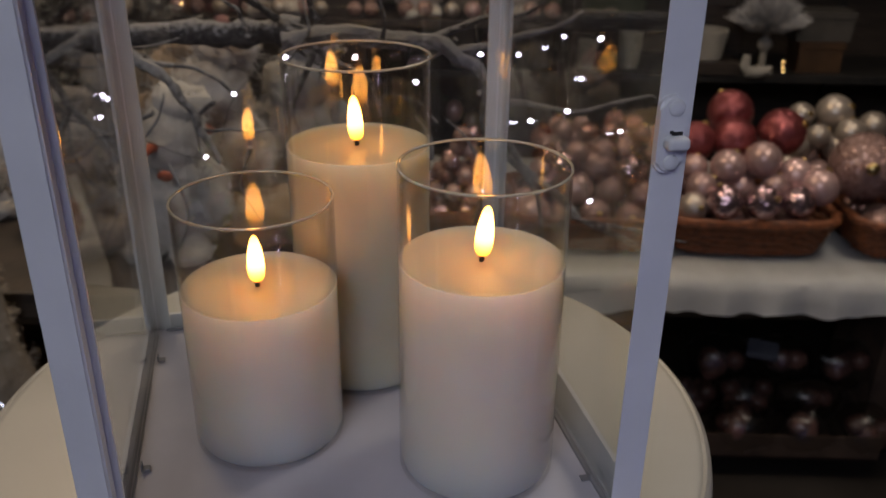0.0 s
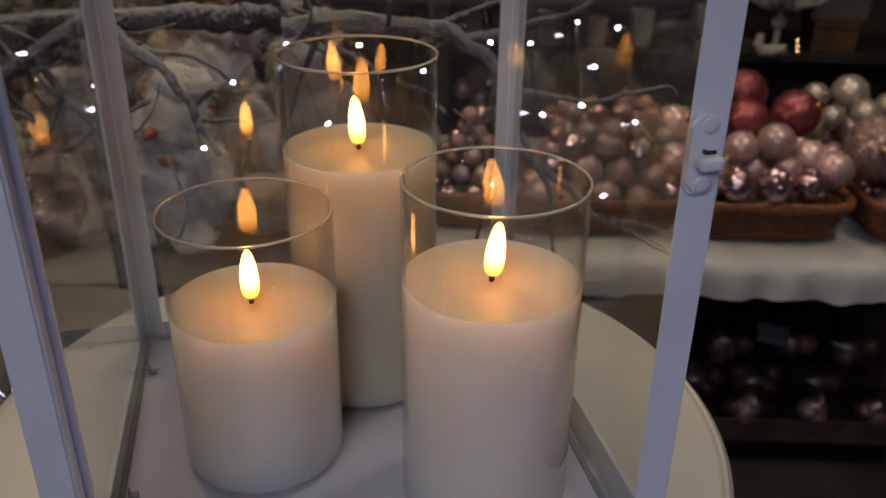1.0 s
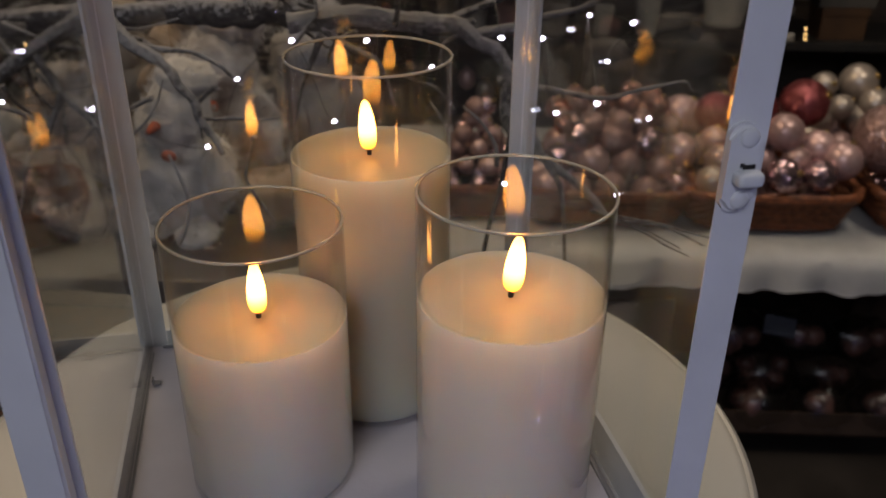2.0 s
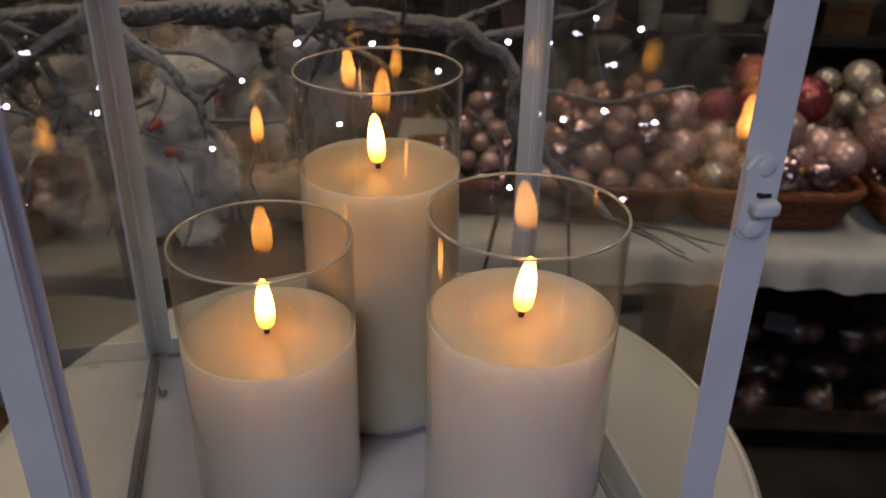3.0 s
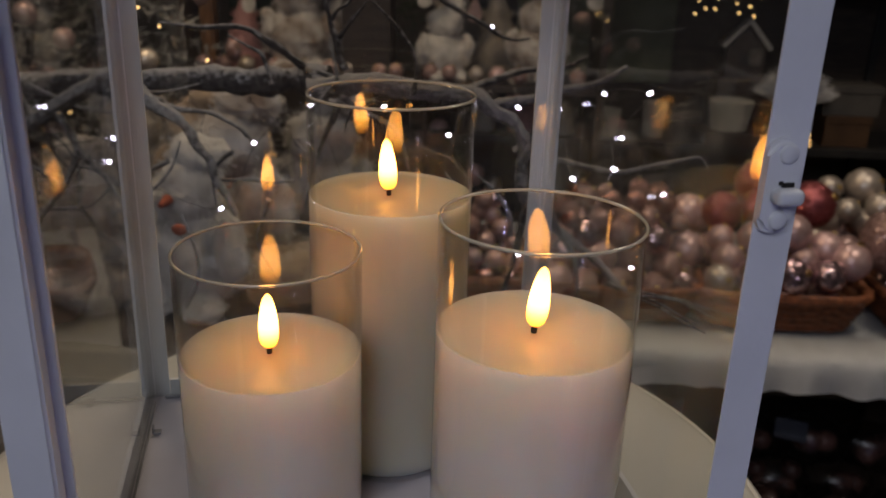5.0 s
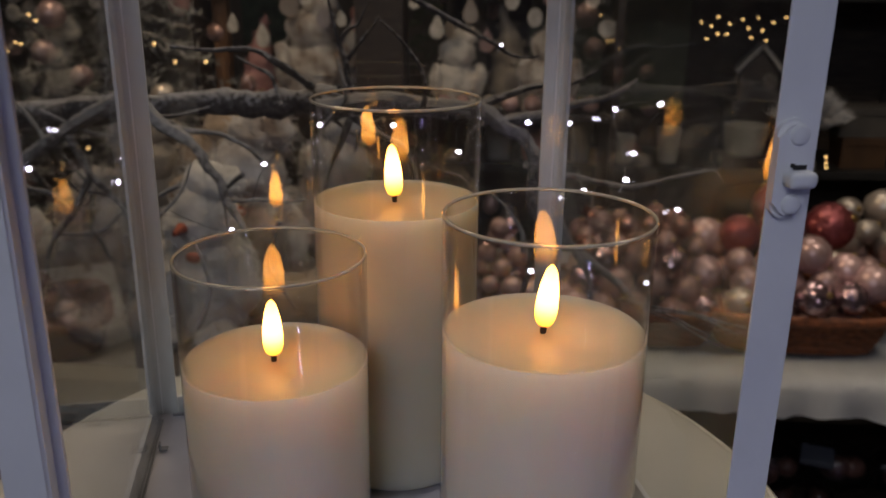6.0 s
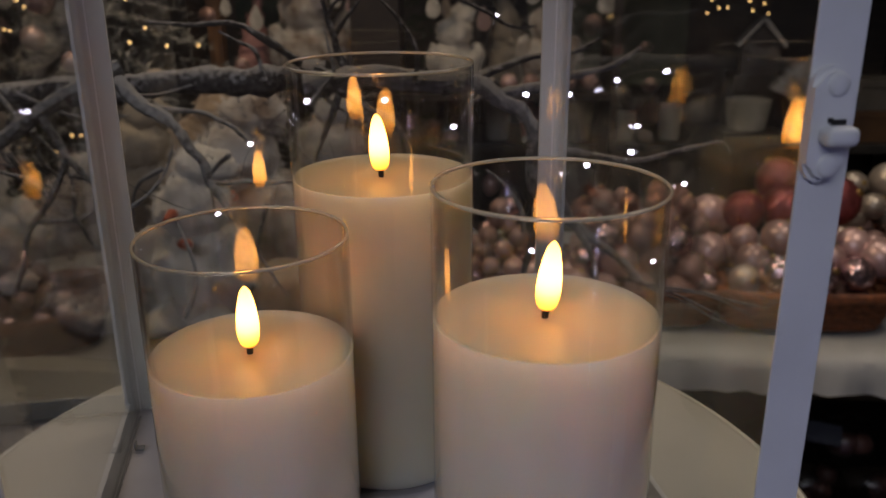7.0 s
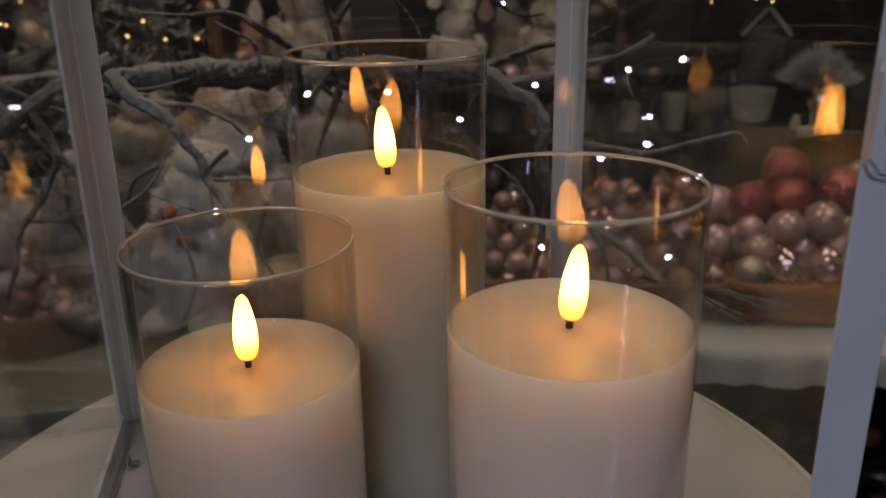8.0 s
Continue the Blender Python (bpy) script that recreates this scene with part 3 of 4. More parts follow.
limb("limb", [(-0.265, 0.66, 1.498), (-0.241, 0.66, 1.491), (-0.205, 0.66, 1.487), (-0.183, 0.66, 1.479), (-0.172, 0.66, 1.468)], 0.0028, 0.0011, FROST, 0.002)
limb("limb", [(-0.206, 0.66, 1.437), (-0.178, 0.66, 1.438), (-0.142, 0.66, 1.437)], 0.0018, 0.0010, FROST, 0.002)
limb("limb", [(-0.14, 0.70, 1.500), (-0.09, 0.70, 1.506), (-0.037, 0.70, 1.502), (0.006, 0.70, 1.491), (0.027, 0.70, 1.465), (0.035, 0.70, 1.42), (0.072, 0.70, 1.39), (0.114, 0.68, 1.358)], 0.009, 0.003, FROST)
limb("limb", [(-0.150, 0.74, 1.512), (-0.177, 0.72, 1.534), (-0.20, 0.72, 1.542), (-0.26, 0.72, 1.543)], 0.0034, 0.0014, BARK, 0.002)
limb("limb", [(-0.123, 0.78, 1.503), (-0.131, 0.78, 1.529), (-0.139, 0.78, 1.552), (-0.147, 0.78, 1.588)], 0.0036, 0.0010, BARK, 0.002)
limb("limb", [(-0.131, 0.78, 1.529), (-0.117, 0.78, 1.545), (-0.101, 0.78, 1.566)], 0.0022, 0.0008, BARK, 0.002)
limb("limb", [(-0.136, 0.78, 1.545), (-0.122, 0.78, 1.561), (-0.109, 0.78, 1.582)], 0.0018, 0.0007, BARK, 0.002)
limb("limb", [(-0.090, 0.80, 1.586), (-0.062, 0.80, 1.574), (-0.020, 0.80, 1.551), (0.007, 0.80, 1.536), (0.031, 0.80, 1.534)], 0.0028, 0.0010, BARK, 0.002)
limb("limb", [(-0.11, 0.70, 1.505), (-0.13, 0.71, 1.46), (-0.145, 0.71, 1.40)], 0.003, 0.0012, FROST)
limb("limb", [(0.00, 0.70, 1.494), (0.06, 0.72, 1.505), (0.11, 0.73, 1.522)], 0.005, 0.0015, FROST)
limb("limb", [(-0.04, 0.70, 1.500), (0.03, 0.73, 1.515), (0.08, 0.74, 1.530)], 0.004, 0.001, BARK)
limb("limb", [(0.02, 0.70, 1.46), (0.057, 0.72, 1.445), (0.11, 0.72, 1.440), (0.157, 0.72, 1.453), (0.175, 0.72, 1.450)], 0.003, 0.001, FROST)
limb("limb", [(-0.12, 0.70, 1.50), (-0.075, 0.70, 1.475), (-0.06, 0.70, 1.44)], 0.003, 0.001, FROST)
limb("limb", [(0.035, 0.70, 1.42), (0.03, 0.70, 1.37), (0.01, 0.69, 1.30)], 0.0035, 0.0015, BARK)
limb("limb", [(0.05, 0.70, 1.42), (0.075, 0.69, 1.37), (0.085, 0.68, 1.29)], 0.003, 0.0012, FROST)
for dx, dz in ((0.065, -0.022), (0.075, -0.008), (0.055, -0.014), (0.085, -0.002)):
    limb("twig", [(0.10, 0.675, 1.362), (0.112 + dx * 0.5, 0.668, 1.355 + dz * 0.35), (0.112 + dx, 0.655, 1.352 + dz)], 0.0012, 0.0006, BARK, 0.0022, n=7, seg=6)
for k in range(28):
    x = rnd.uniform(-0.55, 0.10)
    z = 1.505 + rnd.uniform(-0.03, 0.01) - (0.09 if rnd.random() < 0.3 else 0)
    a = rnd.uniform(-2.9, -0.2) if rnd.random() < 0.6 else rnd.uniform(0.2, 2.9)
    ln = rnd.uniform(0.03, 0.09)
    y = 0.68 + rnd.uniform(-0.03, 0.06)
    limb("twig", [(x, y, z), (x + ln * 0.5 * math.cos(a), y + 0.01, z + ln * 0.5 * math.sin(a) * 0.8), (x + ln * math.cos(a + 0.3), y + 0.02, z + ln * math.sin(a + 0.3) * 0.8)],
         0.0022, 0.0008, FROST if rnd.random() < 0.6 else BARK, 0.0015, n=4, seg=6)

for k in range(15):
    x = rnd.uniform(-0.50, -0.14)
    z = rnd.uniform(1.32, 1.49)
    a = rnd.uniform(-2.6, 2.6)
    ln = rnd.uniform(0.04, 0.10)
    y = rnd.uniform(0.64, 0.78)
    limb("twig", [(x, y, z), (x + ln * 0.5 * math.cos(a), y + 0.01, z + ln * 0.5 * math.sin(a)), (x + ln * math.cos(a + 0.35), y + 0.02, z + ln * math.sin(a + 0.35))],
         0.0024, 0.0009, FROST, 0.0018, n=5, seg=6)

# cold white LED string wound through the branches
LEDS = [(-0.204, 0.671, 1.410), (-0.245, 0.575, 1.470), (-0.247, 0.590, 1.482), (-0.278, 0.53, 1.488), (-0.284, 0.53, 1.487), (-0.184, 0.701, 1.456), (-0.134, 0.680, 1.492),
        (-0.078, 0.680, 1.493), (-0.105, 0.680, 1.430), (-0.029, 0.680, 1.474), (0.022, 0.680, 1.497), (0.029, 0.680, 1.381),
        (0.052, 0.680, 1.497), (0.101, 0.80, 1.490), (0.082, 0.584, 1.478), (0.058, 0.60, 1.466), (0.116, 0.774, 1.457), (0.152, 0.750, 1.415), (0.119, 0.680, 1.374), (0.109, 0.635, 1.519), (-0.40, 0.62, 1.37), (0.0, 0.82, 1.541)]
string = thing("led_string", (-0.1, 0.66, 1.45), "thin LED string with cold white lights in the branches", "string lights")
SO = Vector((-0.1, 0.66, 1.45))
led_me = None
for k, p in enumerate(LEDS):
    q = Vector(p) - SO
    if led_me is None:
        ob = part("bulb", ball(bmesh.new(), (0, 0, 0), 0.0015, 10, 8, (1.4, 1, 1)), LED_ON, string, "glowing cold white LED")
        led_me = ob.data
    else:
        ob = new("bulb", led_me)
        ob.parent = string
    ob.location, ob.rotation_euler = q, (0, rnd.uniform(-0.6, 0.6), rnd.uniform(-0.5, 0.5))
order = sorted(range(len(LEDS)), key=lambda i: LEDS[i][0])
wire = []
for i in order:
    wire.append(Vector(LEDS[i]) - SO + Vector((0, 0.003, -0.002)))
part("cable", tube(bmesh.new(), smooth_path(wire, 5), [0.0003] * (5 * (len(wire) - 1) + 1), 5), CABLE, string, "thin dark cable")


# ---- plush toys on a low shelf behind the branches ----
slab_top = 1.115
shelf = thing("side_table", (-0.75, 1.35, 0), "dark wooden side table with plush toys on it", "table")
part("tabletop", box(bmesh.new(), (0, 0, slab_top - 0.02), (1.1, 0.75, 0.04), 0.004), DARK_WOOD, shelf, smooth=False)
for sx in (-1, 1):
    for sy in (-1, 1):
        part("leg", box(bmesh.new(), (sx * 0.5, sy * 0.33, (slab_top - 0.04) / 2), (0.05, 0.05, slab_top - 0.04), 0.003), DARK_WOOD, shelf, smooth=False)


def plush_toy(at, s, rz, label, mat=PLUSH):
    """White plush snow-bird: round body, head with cap, orange beak and scarf knot; one plain mesh."""
    bm = bmesh.new()
    ball(bm, (0, 0, 0.065), 0.060, 40, 28, (1.05, 0.95, 1.1))
    ball(bm, (0, -0.008, 0.145), 0.043, 32, 22, (1.05, 1, 0.95))
    ball(bm, (-0.056, -0.02, 0.080), 0.024, 18, 14, (0.75, 0.9, 1.7))
    ball(bm, (0.056, -0.02, 0.080), 0.024, 18, 14, (0.75, 0.9, 1.7))
    ball(bm, (-0.03, -0.045, 0.014), 0.024, 18, 12, (1, 1.4, 0.65))
    ball(bm, (0.03, -0.045, 0.014), 0.024, 18, 12, (1, 1.4, 0.65))
    ball(bm, (0.018, 0.0, 0.188), 0.030, 24, 16, (1.2, 1, 0.8))
    seedv = Vector((at[0] * 9, at[1] * 9, 0))
    for v in bm.verts:
        d = (v.co - Vector((0, 0, 0.09))).normalized()
        v.co += d * (0.010 * noise.noise(v.co * 28 + seedv) + 0.006 * noise.noise(v.co * 70 + seedv) + 0.003 * noise.noise(v.co * 190))
        v.co.z = max(v.co.z, 0.0)
        v.co *= s
    bm.normal_update()
    fuzz(bm, 2200, 0.011 * s, 0.0011 * s, rnd)
    n0 = len(bm.faces)
    if "orange" in label:
        beak = bmesh.ops.create_cone(bm, segments=10, radius1=0.0065 * s, radius2=0.003 * s, depth=0.018 * s, cap_ends=True,
                                     matrix=Matrix.Translation((0, -0.060 * s, 0.146 * s)) @ pose(0, 0, 0, 100))
        ball(bm, (0.020 * s, -0.066 * s, 0.118 * s), 0.0075 * s, 10, 8, (1.3, 0.6, 0.9))
    ob = solid("plush_toy", bm, mat, at, label, "plush toy", "plush toys", rz=rz)
    ob.data.materials.append(ORANGE)
    for i, f in enumerate(ob.data.polygons):
        if i >= n0:
            f.material_index = 1
    return ob


def cushion(at, w, d, h, mat, label, rz=0.0):
    """A soft pillow: plump in the middle, flat at the seam, lumpy and fuzzy."""
    bm = ball(bmesh.new(), (0, 0, 0), 1.0, 40, 24)
    for v in bm.verts:
        x, y, z = v.co
        k = max(abs(x), abs(y), 1e-6) / max(math.hypot(x, y), 1e-6)
        q = 1 / max(k, 0.74)
        v.co = Vector((x * q * w / 2, y * q * d / 2, (abs(z) ** 0.8) * (1 if z > 0 else -1) * h / 2 + h / 2))
        v.co += Vector((0, 0, 1)) * 0.012 * noise.noise(v.co * 24 + Vector(at))
        v.co.z = max(v.co.z, 0.0)
    bm.normal_update()
    fuzz(bm, 1500, 0.009, 0.0009, rnd)
    return solid("cushion", bm, mat, at, label, "cushion", "plush cushions", rz=rz)


plush_toy((-0.396, 1.14, slab_top), 1.14, -10, "white plush bird with orange beak and scarf")
plush_toy((-0.375, 1.285, slab_top), 1.36, -12, "larger mottled plush bird with orange beak behind another", PLUSH_MOTTLED)
plush_toy((-0.27, 1.42, slab_top), 1.25, 10, "grey-white plush bird beside stacked toys", GREY_FELT)
plush_toy((-0.47, 1.44, slab_top), 1.25, -30, "tan plush bird at the back of the table", PLUSH_TAN)
plush_toy((-0.60, 1.22, slab_top), 1.0, 20, "mottled plush bird sitting on the side table", PLUSH_MOTTLED)
plush_toy((-0.78, 1.25, slab_top), 1.1, 40, "white plush bird beside a mottled one")
plush_toy((-0.62, 1.50, slab_top), 1.15, 0, "beige plush bird at the back of the table", BEIGE_FAB)
cushion((-0.27, 1.17, slab_top), 0.13, 0.12, 0.075, PLUSH_TAN, "tan plush cushion lying beside a toy", 20)
cushion((-0.53, 1.12, slab_top), 0.10, 0.10, 0.04, GREY_FELT, "small grey-white felt cushion on the side table", -35)

# ---- bauble table ----
TBZ = 0.667
bt = thing("display_table", (0.72, 2.45, 0), "dark display table under a white cloth", "table")
part("tabletop", box(bmesh.new(), (0, 0, TBZ - 0.025), (1.9, 0.92, 0.04), 0.004), DARK_WOOD, bt, smooth=False)
for sx in (-1, 1):
    for sy in (-1, 1):
        part("leg", box(bmesh.new(), (sx * 0.88, sy * 0.4, (TBZ - 0.045) / 2), (0.07, 0.07, TBZ - 0.045), 0.004), BROWN_WOOD, bt, smooth=False)
part("lower_shelf", box(bmesh.new(), (0, 0.05, 0.06), (1.68, 0.7, 0.025), 0.003), DARK_WOOD, bt, smooth=False)


def tablecloth(cx, cy, w, d, z, drop):
    """A cloth lying on the table, its front and sides hanging in soft folds to a scalloped hem."""
    bm = bmesh.new()
    nx, rows = 220, [(-d / 2 + 0.028, -0.0005), (-d / 2 + 0.004, -0.004), (-d / 2 - 0.012, -0.013), (-d / 2 - 0.022, -0.034), (-d / 2 - 0.028, -0.07), (-d / 2 - 0.032, -0.11)]
    top = [(d / 2, 0.0), (0.1, 0.0), (-d / 2 + 0.12, 0.0), (-d / 2 + 0.04, 0.0)]
    grid = []
    for j, (y, dz) in enumerate(top + rows):
        line = []
        for i in range(nx + 1):
            x = -w / 2 + w * i / nx
            hang = max(0.0, -dz) / 0.11
            fold = hang * (0.007 * math.sin(x * 30 + 4 * math.sin(x * 5)) + 0.010 * noise.noise((x * 11, 0.2, 0.5)) + 0.003 * noise.noise((x * 60, y * 20, 0.1)))
            hem = (0.005 * abs(math.sin(x * 30 + 3 * math.sin(x * 4))) + 0.014 * noise.noise((x * 5, 0.7, 0.2)) + 0.006) * (1 if j == len(top + rows) - 1 else 0)
            lump = 0.004 * noise.noise((x * 7, y * 7, 0.3)) if dz == 0 else 0
            line.append(bm.verts.new((x, y + fold, z + dz * drop / 0.11 + hem + abs(lump))))
        grid.append(line)
    for a, b in zip(grid, grid[1:]):
        for i in range(nx):
            bm.faces.new((a[i], a[i + 1], b[i + 1], b[i]))
    bmesh.ops.solidify(bm, geom=bm.faces[:], thickness=-0.0015)
    return solid("tablecloth", bm, CLOTH, (cx, cy, 0), "white cotton tablecloth with scalloped hanging hem", "tablecloth")


tablecloth(0.72, 2.45, 1.94, 0.94, TBZ + 0.0005, 0.100)


def basket(at, w, d, h, rz=0.0):
    """Oblong wicker basket: floor, woven strands round upright stakes, plaited rim."""
    ob = thing("basket", at, "red-brown wicker basket filled with baubles", "basket", "bauble baskets", rz=rz)

    def ring(k, z, seg=72, n=5.0):
        g = 1 + 0.20 * z / h
        pts = []
        for i in range(seg):
            a = 2 * math.pi * i / seg
            c, s = math.cos(a), math.sin(a)
            x, y = (abs(c) ** (2 / n)) * (1 if c > 0 else -1) * w / 2 * g, (abs(s) ** (2 / n)) * (1 if s > 0 else -1) * d / 2 * g
            off = 1 + (0.011 if (i // 2 + k) % 2 else -0.011)
            pts.append(Vector((x * off, y * off, z)))
        return pts

    fl = bmesh.new()
    vs = [fl.verts.new(p) for p in ring(0, 0.008)]
    fl.faces.new(vs)
    bmesh.ops.solidify(fl, geom=fl.faces[:], thickness=0.006)
    part("basket_floor", fl, WICKER, ob)
    rows = 9
    for k in range(rows):
        p = ring(k, 0.010 + (h - 0.02) * k / (rows - 1))
        p.append(p[0])
        part("strand", tube(bmesh.new(), p, [(h / rows) * 0.55] * len(p), 6), WICKER, ob)
    lo, hi = ring(0, 0.004), ring(0, h)
    for i in range(1, 72, 4):
        part("stake", tube(bmesh.new(), [lo[i] * 1.004, hi[i] * 1.004], [0.0042, 0.0042], 6), WICKER, ob)
    for j in range(2):
        p = ring(j, h + 0.006 * j)
        p.append(p[0])
        part("rim", tube(bmesh.new(), p, [0.011] * len(p), 7), WICKER, ob, "plaited rim")
    return ob


bauble_cache = {}


def bauble(at, r, mat, label, group, rot=0.0, bumps=False):
    key = (mat.name, bumps)
    if key not in bauble_cache:
        bm = ball(bmesh.new(), (0, 0, 0), 1.0, 20, 14)
        if bumps:
            for v in bm.verts:
                v.co *= 1 + 0.045 * math.sin(v.co.z * 16)
        bauble_cache[key] = part("bauble", bm, mat, None)
        cap = part("cap", lathe(bmesh.new(), [(0.0, 1.13), (0.12, 1.12), (0.17, 1.08), (0.18, 0.96), (0, 0.96)], 12), GOLD, bauble_cache[key], "small gold cap")
        ob = bauble_cache[key]
        tagged(ob, label, "bauble", group)
        ob.matrix_world = pose(*at, rot, rot * 0.7, 0) @ Matrix.Diagonal((r, r, r, 1))
        return ob
    src = bauble_cache[key]
    ob = copy_thing(src, pose(*at, rot, rot * 0.7, rot * 3))
    ob.scale = (r, r, r)
    return tagged(ob, label, "bauble", group)


BL = {"pearl": (PEARL, "pale pearly pink glass bauble in a basket"), "shiny": (SHINY, "shiny rose glass bauble in a basket"),
      "silver": (SILVER, "champagne glass bauble in a basket"), "red": (GLIT_RED, "large red glitter bauble on the heap"),
      "rose": (GLIT_ROSE, "dusty rose glitter bauble in a basket"), "copper": (GLIT_COPPER, "copper pink glitter bauble in a basket")}


def put_bauble(kind, x, y, z, r, bumps=False):
    mat, label = BL[kind]
    return bauble((x, y, z), r, mat, label, kind + " baubles", rnd.uniform(-70, 70), bumps)


def heap(cx, cy, z0, w, d, kinds, r0, r1, layers):
    for k in range(layers):
        s = 1 - 0.18 * k
        n, m = max(2, int(w * s / (r0 + r1) / 1.0)), max(1, int(d * s / (r0 + r1)))
        for i in range(n):
            for j in range(m):
                r = rnd.uniform(r0, r1)
                put_bauble(rnd.choice(kinds), cx + (i - (n - 1) / 2) * w * s / n + rnd.uniform(-0.012, 0.012),
                           cy + (j - (m - 1) / 2) * d * s / m + rnd.uniform(-0.012, 0.012), z0 + k * (r0 + r1) * 0.72 + rnd.uniform(-0.01, 0.01), r, rnd.random() < 0.3)


TOPC = TBZ + 0.008
basket((0.79, 2.245, TOPC), 0.385, 0.29, 0.100)
heap(0.795, 2.25, TOPC + 0.055, 0.38, 0.26, ["pearl", "pearl"], 0.040, 0.048, 1)
for kind, x, y, z, r in (("shiny", 0.702, 2.10, 0.830, 0.047), ("shiny", 0.801, 2.10, 0.831, 0.048), ("shiny", 0.897, 2.11, 0.830, 0.045), ("silver", 0.627, 2.12, 0.806, 0.040),
                         ("pearl", 0.657, 2.17, 0.842, 0.044), ("pearl", 0.770, 2.20, 0.836, 0.041), ("pearl", 0.852, 2.17, 0.850, 0.037), ("pearl", 0.729, 2.20, 0.892, 0.049),
                         ("pearl", 0.819, 2.20, 0.914, 0.051), ("pearl", 0.647, 2.23, 0.880, 0.037), ("pearl", 0.913, 2.20, 0.875, 0.046), ("pearl", 0.966, 2.16, 0.854, 0.052)):
    put_bauble(kind, x, y, z, r)
for x, y, z, r in ((0.770, 2.38, 0.997, 0.064), (0.765, 2.30, 0.940, 0.062), (0.660, 2.30, 0.933, 0.056), (0.898, 2.31, 0.960, 0.066)):
    put_bauble("red", x, y, z, r)
basket((1.28, 2.24, TOPC), 0.36, 0.30, 0.10)
heap(1.28, 2.26, TOPC + 0.07, 0.34, 0.24, ["rose", "copper"], 0.050, 0.060, 2)
put_bauble("rose", 1.108, 2.23, 0.892, 0.094)
put_bauble("copper", 1.255, 2.19, 0.862, 0.085)
put_bauble("rose", 1.33, 2.27, 0.955, 0.075)
basket((1.16, 2.60, TOPC), 0.40, 0.26, 0.10)
heap(1.16, 2.60, TOPC + 0.10, 0.38, 0.22, ["silver", "pearl"], 0.040, 0.050, 2)
for x, y, z, r in ((1.169, 2.62, 0.936, 0.057), (1.095, 2.53, 0.885, 0.038), (1.060, 2.60, 0.930, 0.041), (1.190, 2.53, 0.896, 0.046), (1.278, 2.58, 0.905, 0.046)):
    put_bauble("silver", x, y, z, r)
basket((0.36, 2.26, TOPC), 0.40, 0.30, 0.095)
heap(0.38, 2.26, TOPC + 0.085, 0.44, 0.30, ["rose", "pearl", "shiny", "shiny"], 0.036, 0.050, 3)
heap(0.39, 2.30, TOPC + 0.245, 0.36, 0.22, ["copper", "copper", "rose"], 0.026, 0.038, 2)
heap(0.60, 2.34, TOPC + 0.16, 0.14, 0.2, ["pearl", "rose"], 0.045, 0.055, 2)
basket((-0.02, 2.28, TOPC), 0.30, 0.28, 0.09)
heap(0.02, 2.28, TOPC + 0.08, 0.30, 0.24, ["rose", "shiny", "pearl"], 0.022, 0.030, 6)

# stock under the table: cartons and clear bags of baubles
for x, y, w, h, mat, lab in ((0.45, 2.4, 0.34, 0.30, CARTON, "brown carton under the display table"), (1.36, 2.28, 0.26, 0.44, CARTON, "brown carton under the display table")):
    c = thing("carton", (x, y, 0.073), lab, "box", "cartons under the table")
    part("body", box(bmesh.new(), (0, 0, h / 2), (w, 0.3, h), 0.003), mat, c, smooth=False)
    part("flap", box(bmesh.new(), (0, -0.08, h + 0.004), (w - 0.01, 0.14, 0.004), 0.001, Matrix()), mat, c, smooth=False)
solid("flat_box", box(bmesh.new(), (0, 0, 0), (0.085, 0.06, 0.02), 0.003), PAPER, (0.884, 2.12, 0.37), "grey-blue flat card box on bagged stock", "box", rx=18, rz=-20, smooth=False)
tray = thing("carton_tray", (0.92, 2.16, 0.073), "shallow brown card tray holding bagged baubles", "box", "cartons under the table")
part("bottom", box(bmesh.new(), (0, 0, 0.003), (0.62, 0.30, 0.006)), CARTON, tray, smooth=False)
for c, sz in (((0, -0.147, 0.04), (0.62, 0.006, 0.08)), ((0, 0.147, 0.04), (0.62, 0.006, 0.08)), ((-0.307, 0, 0.04), (0.006, 0.288, 0.08)), ((0.307, 0, 0.04), (0.006, 0.288, 0.08))):
    part("side", box(bmesh.new(), c, sz, 0.001), CARTON, tray, smooth=False)
BAGGED = surface("dull_mauve_plastic", (0.10, 0.045, 0.035), (0.20, 0.10, 0.08), 20, 0.35, per_object=0.5)
for i, (x, y, z) in enumerate(((0.72, 2.2, 0.16), (0.90, 2.2, 0.16), (1.08, 2.2, 0.16), (0.80, 2.22, 0.28), (0.99, 2.22, 0.28), (1.17, 2.22, 0.27), (0.84, 2.06, 0.15), (1.02, 2.06, 0.15), (1.20, 2.06, 0.15))):
    b = thing("bauble_bag", (x, y, z), "clear plastic bag of rose baubles under the table", "bag", "bagged baubles")
    bm = ball(bmesh.new(), (0, 0, 0), 0.098, 18, 12, (1.05, 0.8, 0.75))
    for v in bm.verts:
        v.co += v.co.normalized() * 0.012 * noise.noise(v.co * 30 + Vector((i, 0, 0)))
    part("film", bm, BAG, b, "crinkled clear plastic film")
    for k in range(6):
        part("bauble", ball(bmesh.new(), (rnd.uniform(-0.05, 0.05), rnd.uniform(-0.035, 0.035), rnd.uniform(-0.03, 0.03)), 0.03, 14, 10), BAGGED, b)

# ---- far shelving and decorations ----
rack = thing("shelf_rack", (1.1, 3.35, 0), "black metal shelving with pots and ornaments", "shelf")
for z in (0.30, 0.93, 1.55, 2.1):
    part("shelf_board", box(bmesh.new(), (0, 0, z - 0.015), (2.6, 0.4, 0.03), 0.003), BLACK_METAL, rack, smooth=False)
